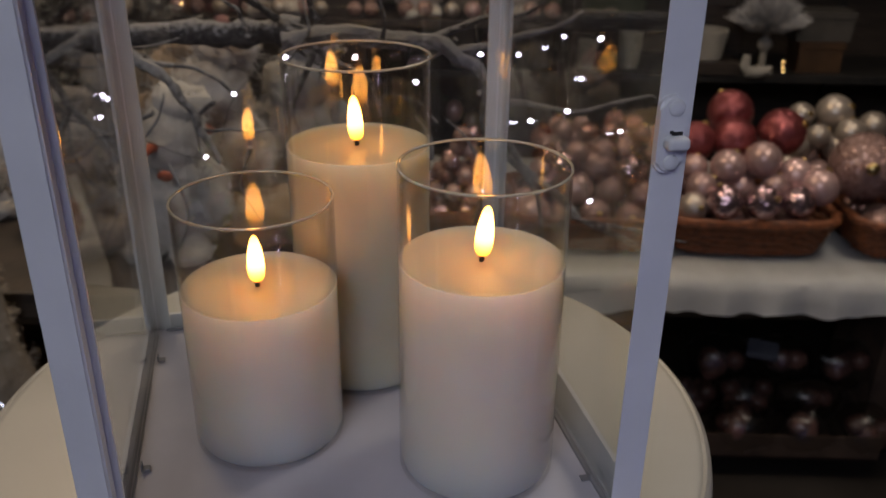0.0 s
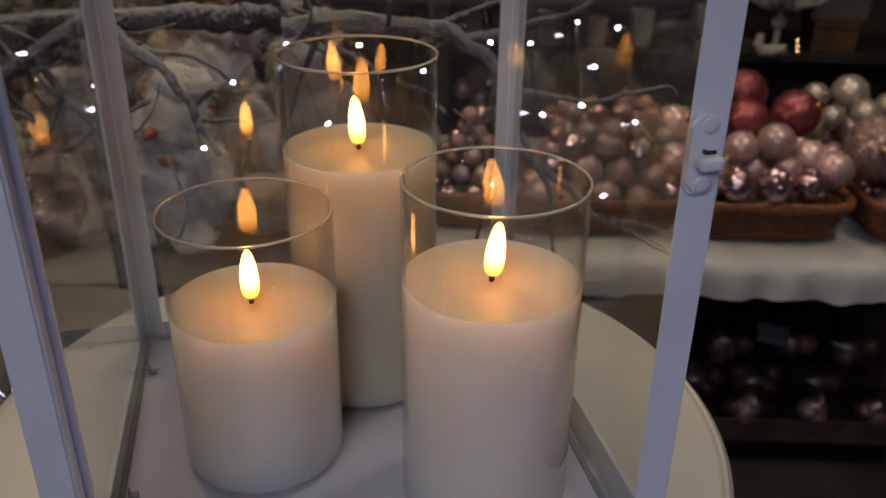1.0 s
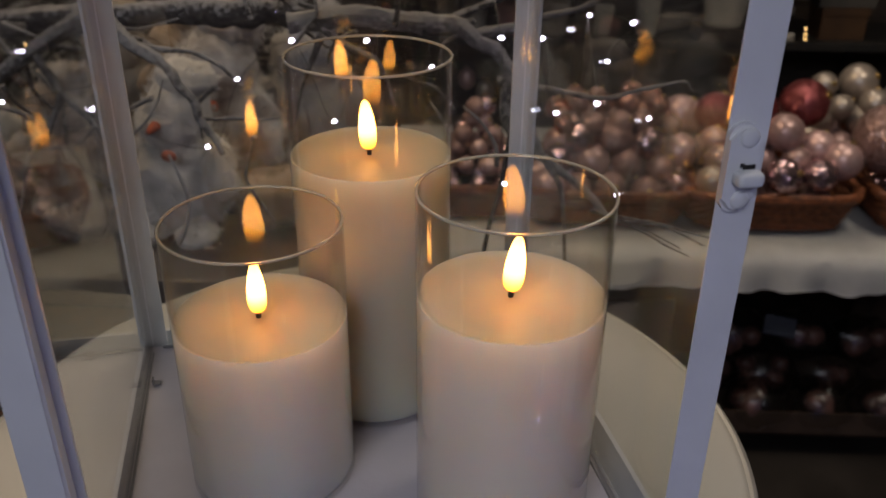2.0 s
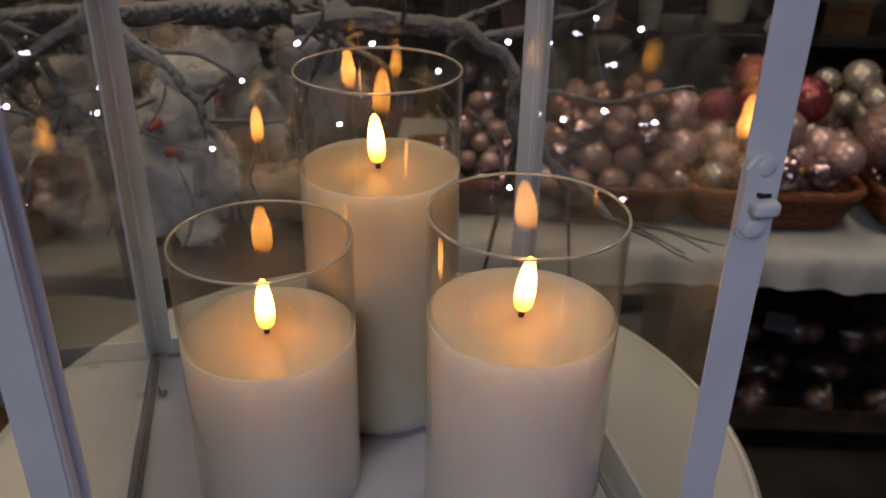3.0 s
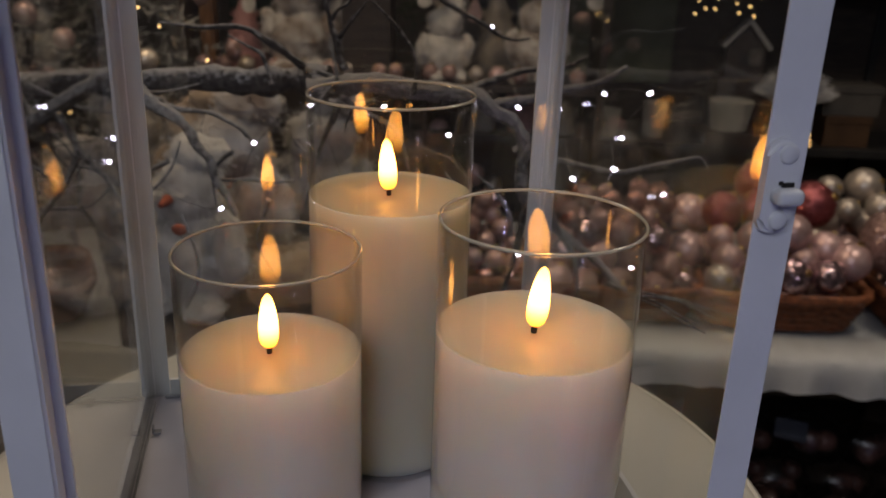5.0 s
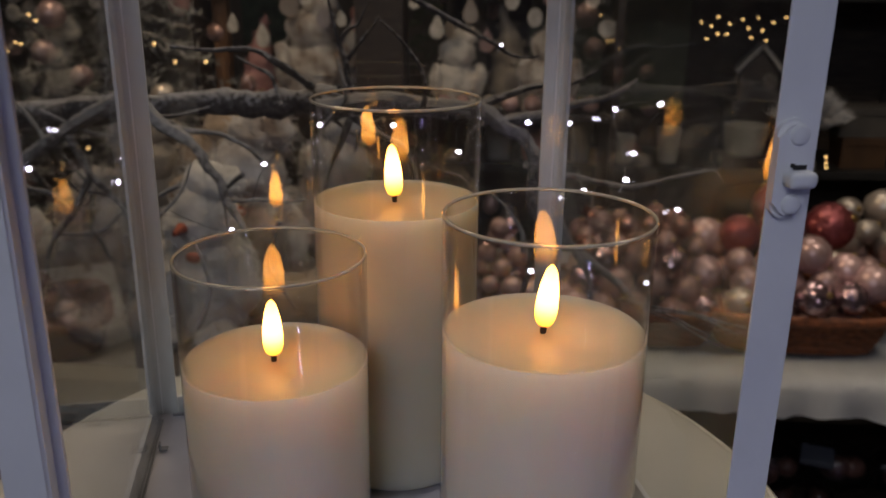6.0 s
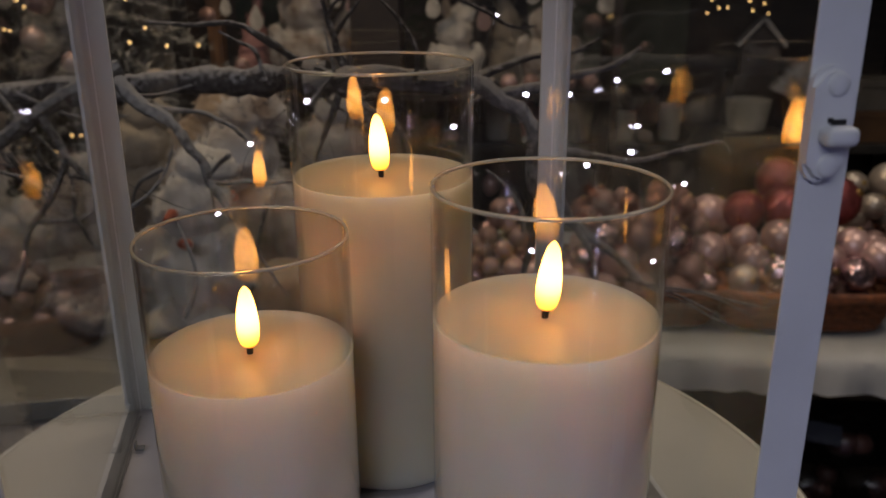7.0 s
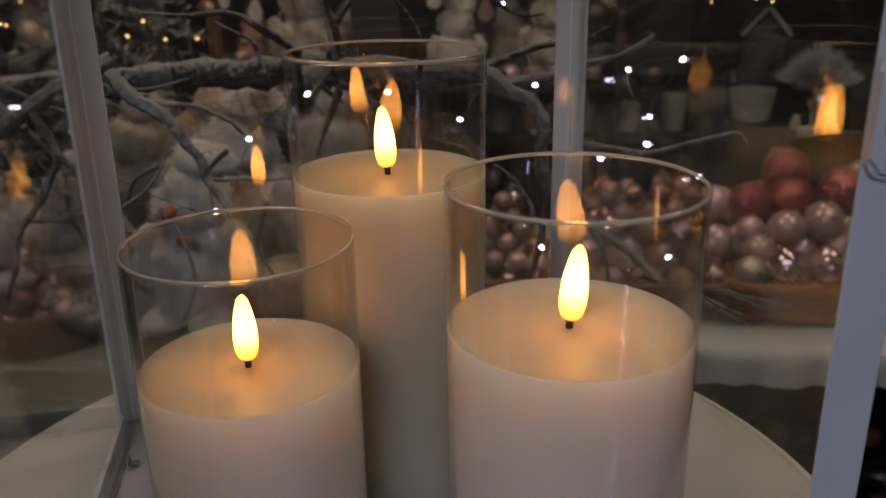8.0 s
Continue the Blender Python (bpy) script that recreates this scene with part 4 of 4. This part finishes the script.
for x in (-1.27, -0.42, 0.42, 1.27):
    part("upright", box(bmesh.new(), (x, 0.19, 1.1), (0.03, 0.02, 2.2), 0.002), BLACK_METAL, rack, smooth=False)
part("back_panel", box(bmesh.new(), (0, 0.215, 1.1), (2.6, 0.02, 2.2)), DARK_WOOD, rack, smooth=False)


def pot(at, r, h, mat, label):
    prof = [(0, 0), (r * 0.78, 0), (r * 0.80, 0.004)]
    for k in range(25):
        z = 0.004 + (h - 0.01) * k / 24
        prof.append((r * (0.80 + 0.18 * k / 24) + (0.0025 if k % 2 else 0), z))
    prof += [(r, h - 0.005), (r, h), (r - 0.008, h), (r * 0.75, 0.02), (0, 0.02)]
    return solid("pot", lathe(bmesh.new(), prof, 32), mat, at, label, "pot", "pots on the rack")


solid("riser", box(bmesh.new(), (0, 0, 0.0225), (0.22, 0.16, 0.045), 0.003), DARK_WOOD, (0.92, 3.22, 0.93), "low dark wooden riser on the rack", "riser", smooth=False)
pot((0.905, 3.22, 0.975), 0.080, 0.108, POT_MAT, "ribbed off-white plant pot on the rack")
pot((0.635, 3.25, 0.93), 0.045, 0.13, POT_MAT, "small off-white pot on the rack")
for bz, bw, bh, bmat, blab in ((0.93, 0.17, 0.115, surface("amber_card", (0.055, 0.026, 0.010), (0.09, 0.045, 0.018), 12, 0.6), "dark amber gift box on the rack"),
                               (1.045, 0.21, 0.11, surface("grey_card", (0.05, 0.045, 0.038), (0.075, 0.068, 0.058), 12, 0.7), "grey gift box stacked on an amber box")):
    gift = thing("gift_box", (1.335, 3.27, bz), blab, "box", "gift boxes on the rack")
    part("body", box(bmesh.new(), (0, 0, bh * 0.39), (bw - 0.008, 0.13, bh * 0.78), 0.002), bmat, gift, smooth=False)
    part("lid", box(bmesh.new(), (0, 0, bh * 0.87), (bw, 0.138, bh * 0.24), 0.002), bmat, gift, smooth=False)


def feather_ornament(at, s):
    """A tuft of feathers fanning out from a ring on a pale stem."""
    ob = thing("feather_ornament", at, "white feather tuft ornament on a pale stand", "ornament")
    bm = bmesh.new()
    for k in range(1700):
        a, u = rnd.uniform(0, 2 * math.pi), rnd.random() ** 0.6
        tilt = radians(62) * u
        d = Vector((math.sin(tilt) * math.cos(a), math.sin(tilt) * math.sin(a), math.cos(tilt)))
        p = d * 0.02 * s
        q = d * rnd.uniform(0.09, 0.185) * s + Vector((0, 0, -0.03 * u * s))
        sd = d.cross(Vector((rnd.gauss(0, 1), rnd.gauss(0, 1), rnd.gauss(0, 1)))).normalized() * 0.0055 * s
        bm.faces.new([bm.verts.new(p), bm.verts.new(p.lerp(q, 0.6) + sd), bm.verts.new(q), bm.verts.new(p.lerp(q, 0.6) - sd)])
    part("feather_tuft", bm, FEATHER, ob)
    part("stem", lathe(bmesh.new(), [(0, -0.14), (0.045, -0.14), (0.040, -0.128), (0.012, -0.115), (0.012, -0.06), (0.026, -0.045), (0.026, -0.025), (0.012, -0.012), (0.016, 0.03), (0, 0.04)], 20), POT_MAT, ob)
    return ob


feather_ornament((1.12, 3.2, 1.07), 1.0)
slipper = bmesh.new()
tube(slipper, [(-0.055, 0, 0.082), (-0.060, 0, 0.045), (-0.045, 0, 0.024), (-0.01, 0, 0.022), (0.025, 0, 0.030), (0.04, 0, 0.042)], [0.012, 0.018, 0.021, 0.021, 0.016, 0.006], 16)
solid("ceramic_ornament", slipper, POT_MAT, (1.085, 3.10, 0.93), "white ceramic slipper-shaped ornament on the rack", "ornament")


def frosted_tree(at, h, r, seed, label, mat, balls=0):
    """Artificial fir: trunk, drooping boughs and a crown of many short needles."""
    rr = random.Random(seed)
    ob = thing("artificial_tree", at, label, "christmas tree")
    part("trunk", tube(bmesh.new(), [(0, 0, 0), (0, 0, h)], [0.02, 0.006], 8), BARK, ob)
    verts, faces = [], []
    tips = []
    for k in range(150):
        z = h * (0.12 + 0.86 * k / 150)
        L = r * (1 - z / h) * rr.uniform(0.75, 1.1) + 0.03
        a = k * 2.4 + rr.uniform(-0.3, 0.3)
        d = Vector((math.cos(a), math.sin(a), -0.25))
        tips.append(Vector((0, 0, z)) + d * L)
        for n in range(60):
            s = rr.uniform(0.1, 1.0)
            p = Vector((0, 0, z)) + d * L * s
            q = p + Vector((rr.gauss(0, 1), rr.gauss(0, 1), rr.gauss(0, 0.7))).normalized() * 0.045
            w = Vector((rr.gauss(0, 1), rr.gauss(0, 1), rr.gauss(0, 1))).normalized() * 0.004
            b = len(verts)
            verts += [p - w, p + w, q]
            faces.append((b, b + 1, b + 2))
    me = bpy.data.meshes.new("crown")
    me.from_pydata(verts, [], faces)
    me.materials.append(mat)
    cr = new("crown", me)
    cr.parent = ob
    cols = [PEARL, GLIT_ROSE, PINK_FAB, SILVER, PLUSH]
    for k in range(balls):
        p = tips[rr.randrange(len(tips))]
        part("ornament", ball(bmesh.new(), p, rr.uniform(0.02, 0.04), 14, 10, (1, 1, rr.choice((1, 1, 1.3)))), rr.choice(cols), ob)
    return ob


frosted_tree((-1.15, 2.55, 0.35), 1.9, 0.75, 1, "frosted artificial fir hung with pink ornaments", NEEDLE_FROST, 60)
frosted_tree((-0.25, 3.75, 0.30), 2.3, 0.75, 2, "dark artificial fir hung with white ornaments", GREEN_DARK, 80)
frosted_tree((-2.2, 3.2, 0.2), 2.3, 0.8, 3, "dark artificial fir with warm fairy lights", GREEN_DARK, 24)

solid("column", box(bmesh.new(), (0, 0, 1.55), (0.16, 0.16, 3.1), 0.004), DARK_WOOD, (-0.40, 2.95, 0), "dark square shop column", "column", smooth=False, kind="structure")
solid("post", box(bmesh.new(), (0, 0, 1.1), (0.05, 0.05, 2.2), 0.004), BROWN_WOOD, (-0.96, 3.0, 0), "orange-brown wooden upright between the trees", "post", smooth=False)


# ---- warm fairy lights on the far trees ----
def fairy_lights(label, spots, start):
    """Bulbs along a cable that hangs from a fixed point."""
    spots = sorted(spots)
    o = Vector(start)
    ob = thing("fairy_lights", o, label, "string lights", "warm fairy lights")
    me = None
    for p in spots:
        q = Vector(p) - o
        if me is None:
            b = part("bulb", ball(bmesh.new(), (0, 0, 0), 0.0034, 10, 8), FAIRY_ON, ob, "glowing warm white bulb")
            me = b.data
        else:
            b = new("bulb", me)
            b.parent = ob
        b.location = q
    path = smooth_path([Vector((0, 0, 0))] + [Vector(p) - o + Vector((0, 0.005, 0)) for p in spots], 5)
    part("cable", tube(bmesh.new(), path, [0.0008] * len(path), 5), BLACK_METAL, ob, "thin dark cable")
    return ob


fairy_lights("warm fairy light string on the frosted tree", [(-1.236, 2.3, 1.469), (-1.253, 2.3, 1.483), (-1.30, 2.3, 1.411), (-1.285, 2.3, 1.408), (-1.23, 2.3, 1.408), (-1.327, 2.3, 1.388), (-0.965, 2.3, 1.377),
    (-0.919, 2.3, 1.414), (-0.963, 2.3, 1.485), (-0.866, 2.3, 1.368), (-0.782, 2.3, 1.369), (-0.744, 2.3, 1.284)], (-1.34, 2.40, 1.40))
fairy_lights("warm fairy light string low on the tree", [(-0.879, 2.3, 1.165), (-1.161, 2.3, 1.129), (-1.134, 2.3, 1.129), (-1.213, 2.3, 1.082), (-1.194, 2.3, 1.008)], (-1.22, 2.42, 1.05))
RACK = [(0.656, 1.453), (0.69, 1.441), (0.714, 1.416), (0.743, 1.416), (0.79, 1.463), (0.812, 1.436), (0.824, 1.406), (0.858, 1.428), (0.874, 1.397), (0.89, 1.455), (0.929, 1.472), (0.71, 1.47), (0.75, 1.45), (0.68, 1.40), (0.84, 1.47)]
fairy_lights("warm fairy light string hung from the rack", [(x * 1.045, 3.135, 1.60 - (1.60 - z) * 1.045) for x, z in RACK], (0.66, 3.147, 1.535))
fairy_lights("short warm light string lying on the rack", [(1.169, 3.12, 0.987), (1.172, 3.12, 0.967), (1.175, 3.12, 0.950)], (1.172, 3.16, 0.932))

# ---- high shelf at the back with gnomes, ornaments and a dark panel ----
back = thing("back_shelf", (-0.32, 3.02, 0), "dark wooden shelf with white figures and ornaments", "shelf")
for z in (0.62, 1.16, 1.66):
    part("shelf_board", box(bmesh.new(), (0, 0, z - 0.0125), (1.36, 0.34, 0.025), 0.002), DARK_WOOD, back, smooth=False)
for x in (-0.695, 0.695):
    part("side_panel", box(bmesh.new(), (x, 0, 0.9), (0.025, 0.34, 1.8), 0.002), DARK_WOOD, back, smooth=False)


def gnome(at, s, rz, label, mat):
    """Soft figure with a cone cap over a round body, one plain mesh."""
    bm = bmesh.new()
    lathe(bm, [(0, 0), (0.075, 0.0), (0.088, 0.03), (0.085, 0.10), (0.070, 0.16), (0.058, 0.19), (0.066, 0.195), (0.060, 0.23), (0.042, 0.30), (0.022, 0.37), (0.006, 0.42), (0, 0.422)], 30)
    ball(bm, (0, -0.066, 0.185), 0.018, 14, 10)
    ball(bm, (0, -0.055, 0.11), 0.055, 20, 14, (0.9, 0.7, 1.3))
    sv = Vector((at[0] * 5, at[1] * 7, 1))
    for v in bm.verts:
        d = Vector((v.co.x, v.co.y, 0.02)).normalized()
        v.co += d * (0.012 * noise.noise(v.co * 16 + sv) + 0.006 * noise.noise(v.co * 50 + sv))
        v.co.x += 0.5 * max(0, v.co.z - 0.24) ** 1.4 * (1 if at[0] < -0.3 else -1)
        v.co *= s
    bm.normal_update()
    fuzz(bm, 2600, 0.016 * s, 0.0016 * s, rnd)
    return solid("plush_gnome", bm, mat, at, label, "plush figure", "white figures on the shelf", rz=rz)


gnome((-0.83, 2.99, 1.16), 0.70, -20, "small pink plush gnome on the shelf", PINK_FAB)
gnome((0.03, 3.06, 1.16), 0.80, 15, "beige plush gnome on the shelf", BEIGE_FAB)
plush_toy((-0.64, 2.97, 1.16), 1.75, 12, "large white and tan plush toy on the shelf", PLUSH_MOTTLED)
plush_toy((-0.50, 3.05, 1.16), 1.35, -30, "grey plush toy beside a larger one", GREY_FELT)
plush_toy((-0.15, 2.96, 1.16), 1.25, 15, "white plush toy on the back shelf", PLUSH)
plush_toy((0.17, 2.97, 1.16), 1.45, -15, "mottled white plush toy at the shelf's end", PLUSH_MOTTLED)


def hanging_ornament(at, drop, kind, size, mat, label):
    """A flat cut-out with thickness on a thread."""
    ob = thing("hanging_ornament", at, label, "ornament", "ornaments hung from the shelf")
    n = 22
    pts = []
    for i in range(n):
        a = 2 * math.pi * i / n + math.pi / 2
        if kind == "drop":
            q = a - math.pi / 2
            pts.append((size * 0.85 * math.sin(q) * abs(math.sin(q / 2)) ** 1.2, size * math.cos(q)))
        else:
            pts.append((size * 0.8 * math.cos(a), size * 0.8 * math.sin(a)))
    bm = bmesh.new()
    f = bm.faces.new([bm.verts.new((x, 0, z - drop - size)) for x, z in pts])
    r = bmesh.ops.extrude_face_region(bm, geom=[f])
    for v in r["geom"]:
        if isinstance(v, bmesh.types.BMVert):
            v.co.y += 0.006
    part("cutout", bm, mat, ob, smooth=False).rotation_euler = (0, 0, rnd.uniform(-0.7, 0.7))
    part("thread", tube(bmesh.new(), [(0, 0.003, 0), (0, 0.003, -drop - 0.2 * size)], [0.0008, 0.0008], 5), CABLE, ob)
    return ob


for k in range(22):
    x = -0.96 + 1.30 * k / 21 + rnd.uniform(-0.02, 0.02)
    mat, word = rnd.choice(((PLUSH, "white"), (SILVER, "champagne"), (PEARL, "pale pink"), (POT_MAT, "cream"), (PLUSH, "white")))
    kind = rnd.choice(("drop", "round", "drop"))
    hanging_ornament((x, 2.875 + rnd.uniform(-0.015, 0.03), 1.635), rnd.uniform(0.03, 0.22), kind, rnd.uniform(0.025, 0.042), mat, word + " flat " + kind + " ornament hanging on a thread")
for k in range(16):
    x = -0.95 + 1.24 * k / 15 + rnd.uniform(-0.02, 0.02)
    bauble((x, 2.885, 1.16 + 0.03), 0.03 * rnd.uniform(0.85, 1.0), *rnd.choice(((PEARL, "pale pink bauble on the back shelf"), (SILVER, "champagne bauble on the back shelf"), (GLIT_ROSE, "rose glitter bauble on the back shelf"))),
           "baubles on the back shelf", rnd.uniform(-40, 40))

solid("sign_panel", box(bmesh.new(), (0, 0, 0), (0.16, 0.02, 0.22), 0.002), GREEN_DARK, (-0.86, 3.175, 1.42), "plain dark green card panel on the shelf", "panel", smooth=False)
solid("sign_panel", box(bmesh.new(), (0, 0, 0), (0.62, 0.02, 0.44), 0.002), surface("olive_card", (0.08, 0.09, 0.055), (0.12, 0.13, 0.085), 8, 0.7), (0.42, 3.53, 1.31), "plain dark olive panel on the rack's back", "panel", smooth=False)


def little_house(at, s, rz):
    ob = thing("house_ornament", at, "small dark house ornament with frosted gable roof", "ornament", rz=rz)
    bm = bmesh.new()
    v = [bm.verts.new((x * s, y * s, z * s)) for y in (-0.05, 0.05) for x, z in ((-0.06, 0), (0.06, 0), (0.06, 0.09), (0, 0.16), (-0.06, 0.09))]
    bm.faces.new(v[:5])
    bm.faces.new(v[5:])
    for i in range(5):
        bm.faces.new((v[i], v[(i + 1) % 5], v[5 + (i + 1) % 5], v[5 + i]))
    part("wall", bm, DARK_WOOD, ob, smooth=False)
    for sx in (-1, 1):
        part("roof", box(bmesh.new(), (0, 0, 0), (0.115 * s, 0.13 * s, 0.014 * s), 0.003 * s), GREY_FELT, ob, "frosted roof slope", smooth=False).matrix_local = pose(sx * 0.037 * s, 0, 0.137 * s, 0, sx * 49.4, 0)
    part("window", box(bmesh.new(), (0, -0.0505 * s, 0.055 * s), (0.03 * s, 0.003, 0.035 * s)), BLACK_METAL, ob, smooth=False)
    return ob


plinth = solid("plinth", box(bmesh.new(), (0, 0, 0.11), (0.20, 0.14, 0.22), 0.004), DARK_WOOD, (0.98, 3.42, 0.93), "dark wooden block under a house ornament", "plinth", smooth=False)
little_house((0.98, 3.40, 1.15), 1.15, -12)
for k, (x, h, r, m) in enumerate(((0.0, 0.16, 0.05, POT_MAT), (0.14, 0.11, 0.06, PINK_FAB), (0.30, 0.14, 0.05, BEIGE_FAB), (0.46, 0.10, 0.05, POT_MAT), (1.80, 0.16, 0.08, BROWN_WOOD), (2.0, 0.12, 0.07, PINK_FAB))):
    pot((x - 0.05 if x > 1 else x, 3.24, 0.93), r, h, m, "small pot on the rack" + (", dusty pink" if m is PINK_FAB else ", pale" if m is POT_MAT else ", beige" if m is BEIGE_FAB else ", brown wood"))

# ---- low crate with tinsel beside the stand ----
crate = thing("crate", (-0.72, 0.98, 0), "brown slatted wooden crate with soft goods on it", "crate")
for k in range(6):
    part("slat", box(bmesh.new(), (0, -0.17, 0.08 + 0.155 * k), (0.50, 0.015, 0.12), 0.002), BROWN_WOOD, crate, smooth=False)
for sx in (-1, 1):
    part("corner_post", box(bmesh.new(), (sx * 0.235, -0.145, 0.47), (0.03, 0.03, 0.94), 0.002), BROWN_WOOD, crate, smooth=False)
part("lid", box(bmesh.new(), (0, 0, 0.95), (0.52, 0.36, 0.02), 0.002), BROWN_WOOD, crate, smooth=False)
tin = bmesh.new()
for k in range(220):
    d = Vector((rnd.gauss(0, 1), rnd.gauss(0, 1), rnd.gauss(0, 1))).normalized()
    p, q = d * 0.006, d * rnd.uniform(0.018, 0.034)
    w = d.orthogonal().normalized() * 0.0018
    tin.faces.new([tin.verts.new(p - w), tin.verts.new(p + w), tin.verts.new(q)])
solid("tinsel_ball", tin, surface("silver_tinsel", (0.55, 0.55, 0.58), (0.8, 0.8, 0.82), 40, 0.12, metal=1.0), (-0.555, 0.885, 0.985), "silver tinsel ball lying on the crate", "ornament", smooth=False)
solid("cushion", ball(bmesh.new(), (0, 0, 0.055), 0.10, 24, 16, (1.2, 0.9, 0.55)), BEIGE_FAB, (-0.72, 1.0, 0.96), "beige plush cushion on the crate", "cushion")

gnome((-0.60, 0.94, 0.96), 0.52, 15, "beige plush gnome sitting on the crate", BEIGE_FAB)

# ---- string of cold violet-white lights hanging behind the camera ----
VIOLET = glow("violet_led", (0.42, 0.43, 1.0), 55.0)
curtain = thing("light_curtain", (0.62, -0.36, 2.7), "hanging string of cold violet-white lights", "string lights")
bar = None
for k in range(44):
    z = -1.10 - 1.50 * k / 44 - rnd.uniform(0, 0.02)
    if bar is None:
        b = part("bulb", ball(bmesh.new(), (0, 0, 0), 0.0036, 10, 8, (1, 1, 3.5)), VIOLET, curtain, "glowing violet-white light")
        bar = b.data
    else:
        b = new("bulb", bar)
        b.parent = curtain
    b.location = (rnd.uniform(-0.025, 0.025), rnd.uniform(-0.015, 0.015), z)
part("cable", tube(bmesh.new(), [(0, 0, 0.5), (0, 0, -0.9), (0, 0, -2.62)], [0.002, 0.002, 0.002], 6), CABLE, curtain)
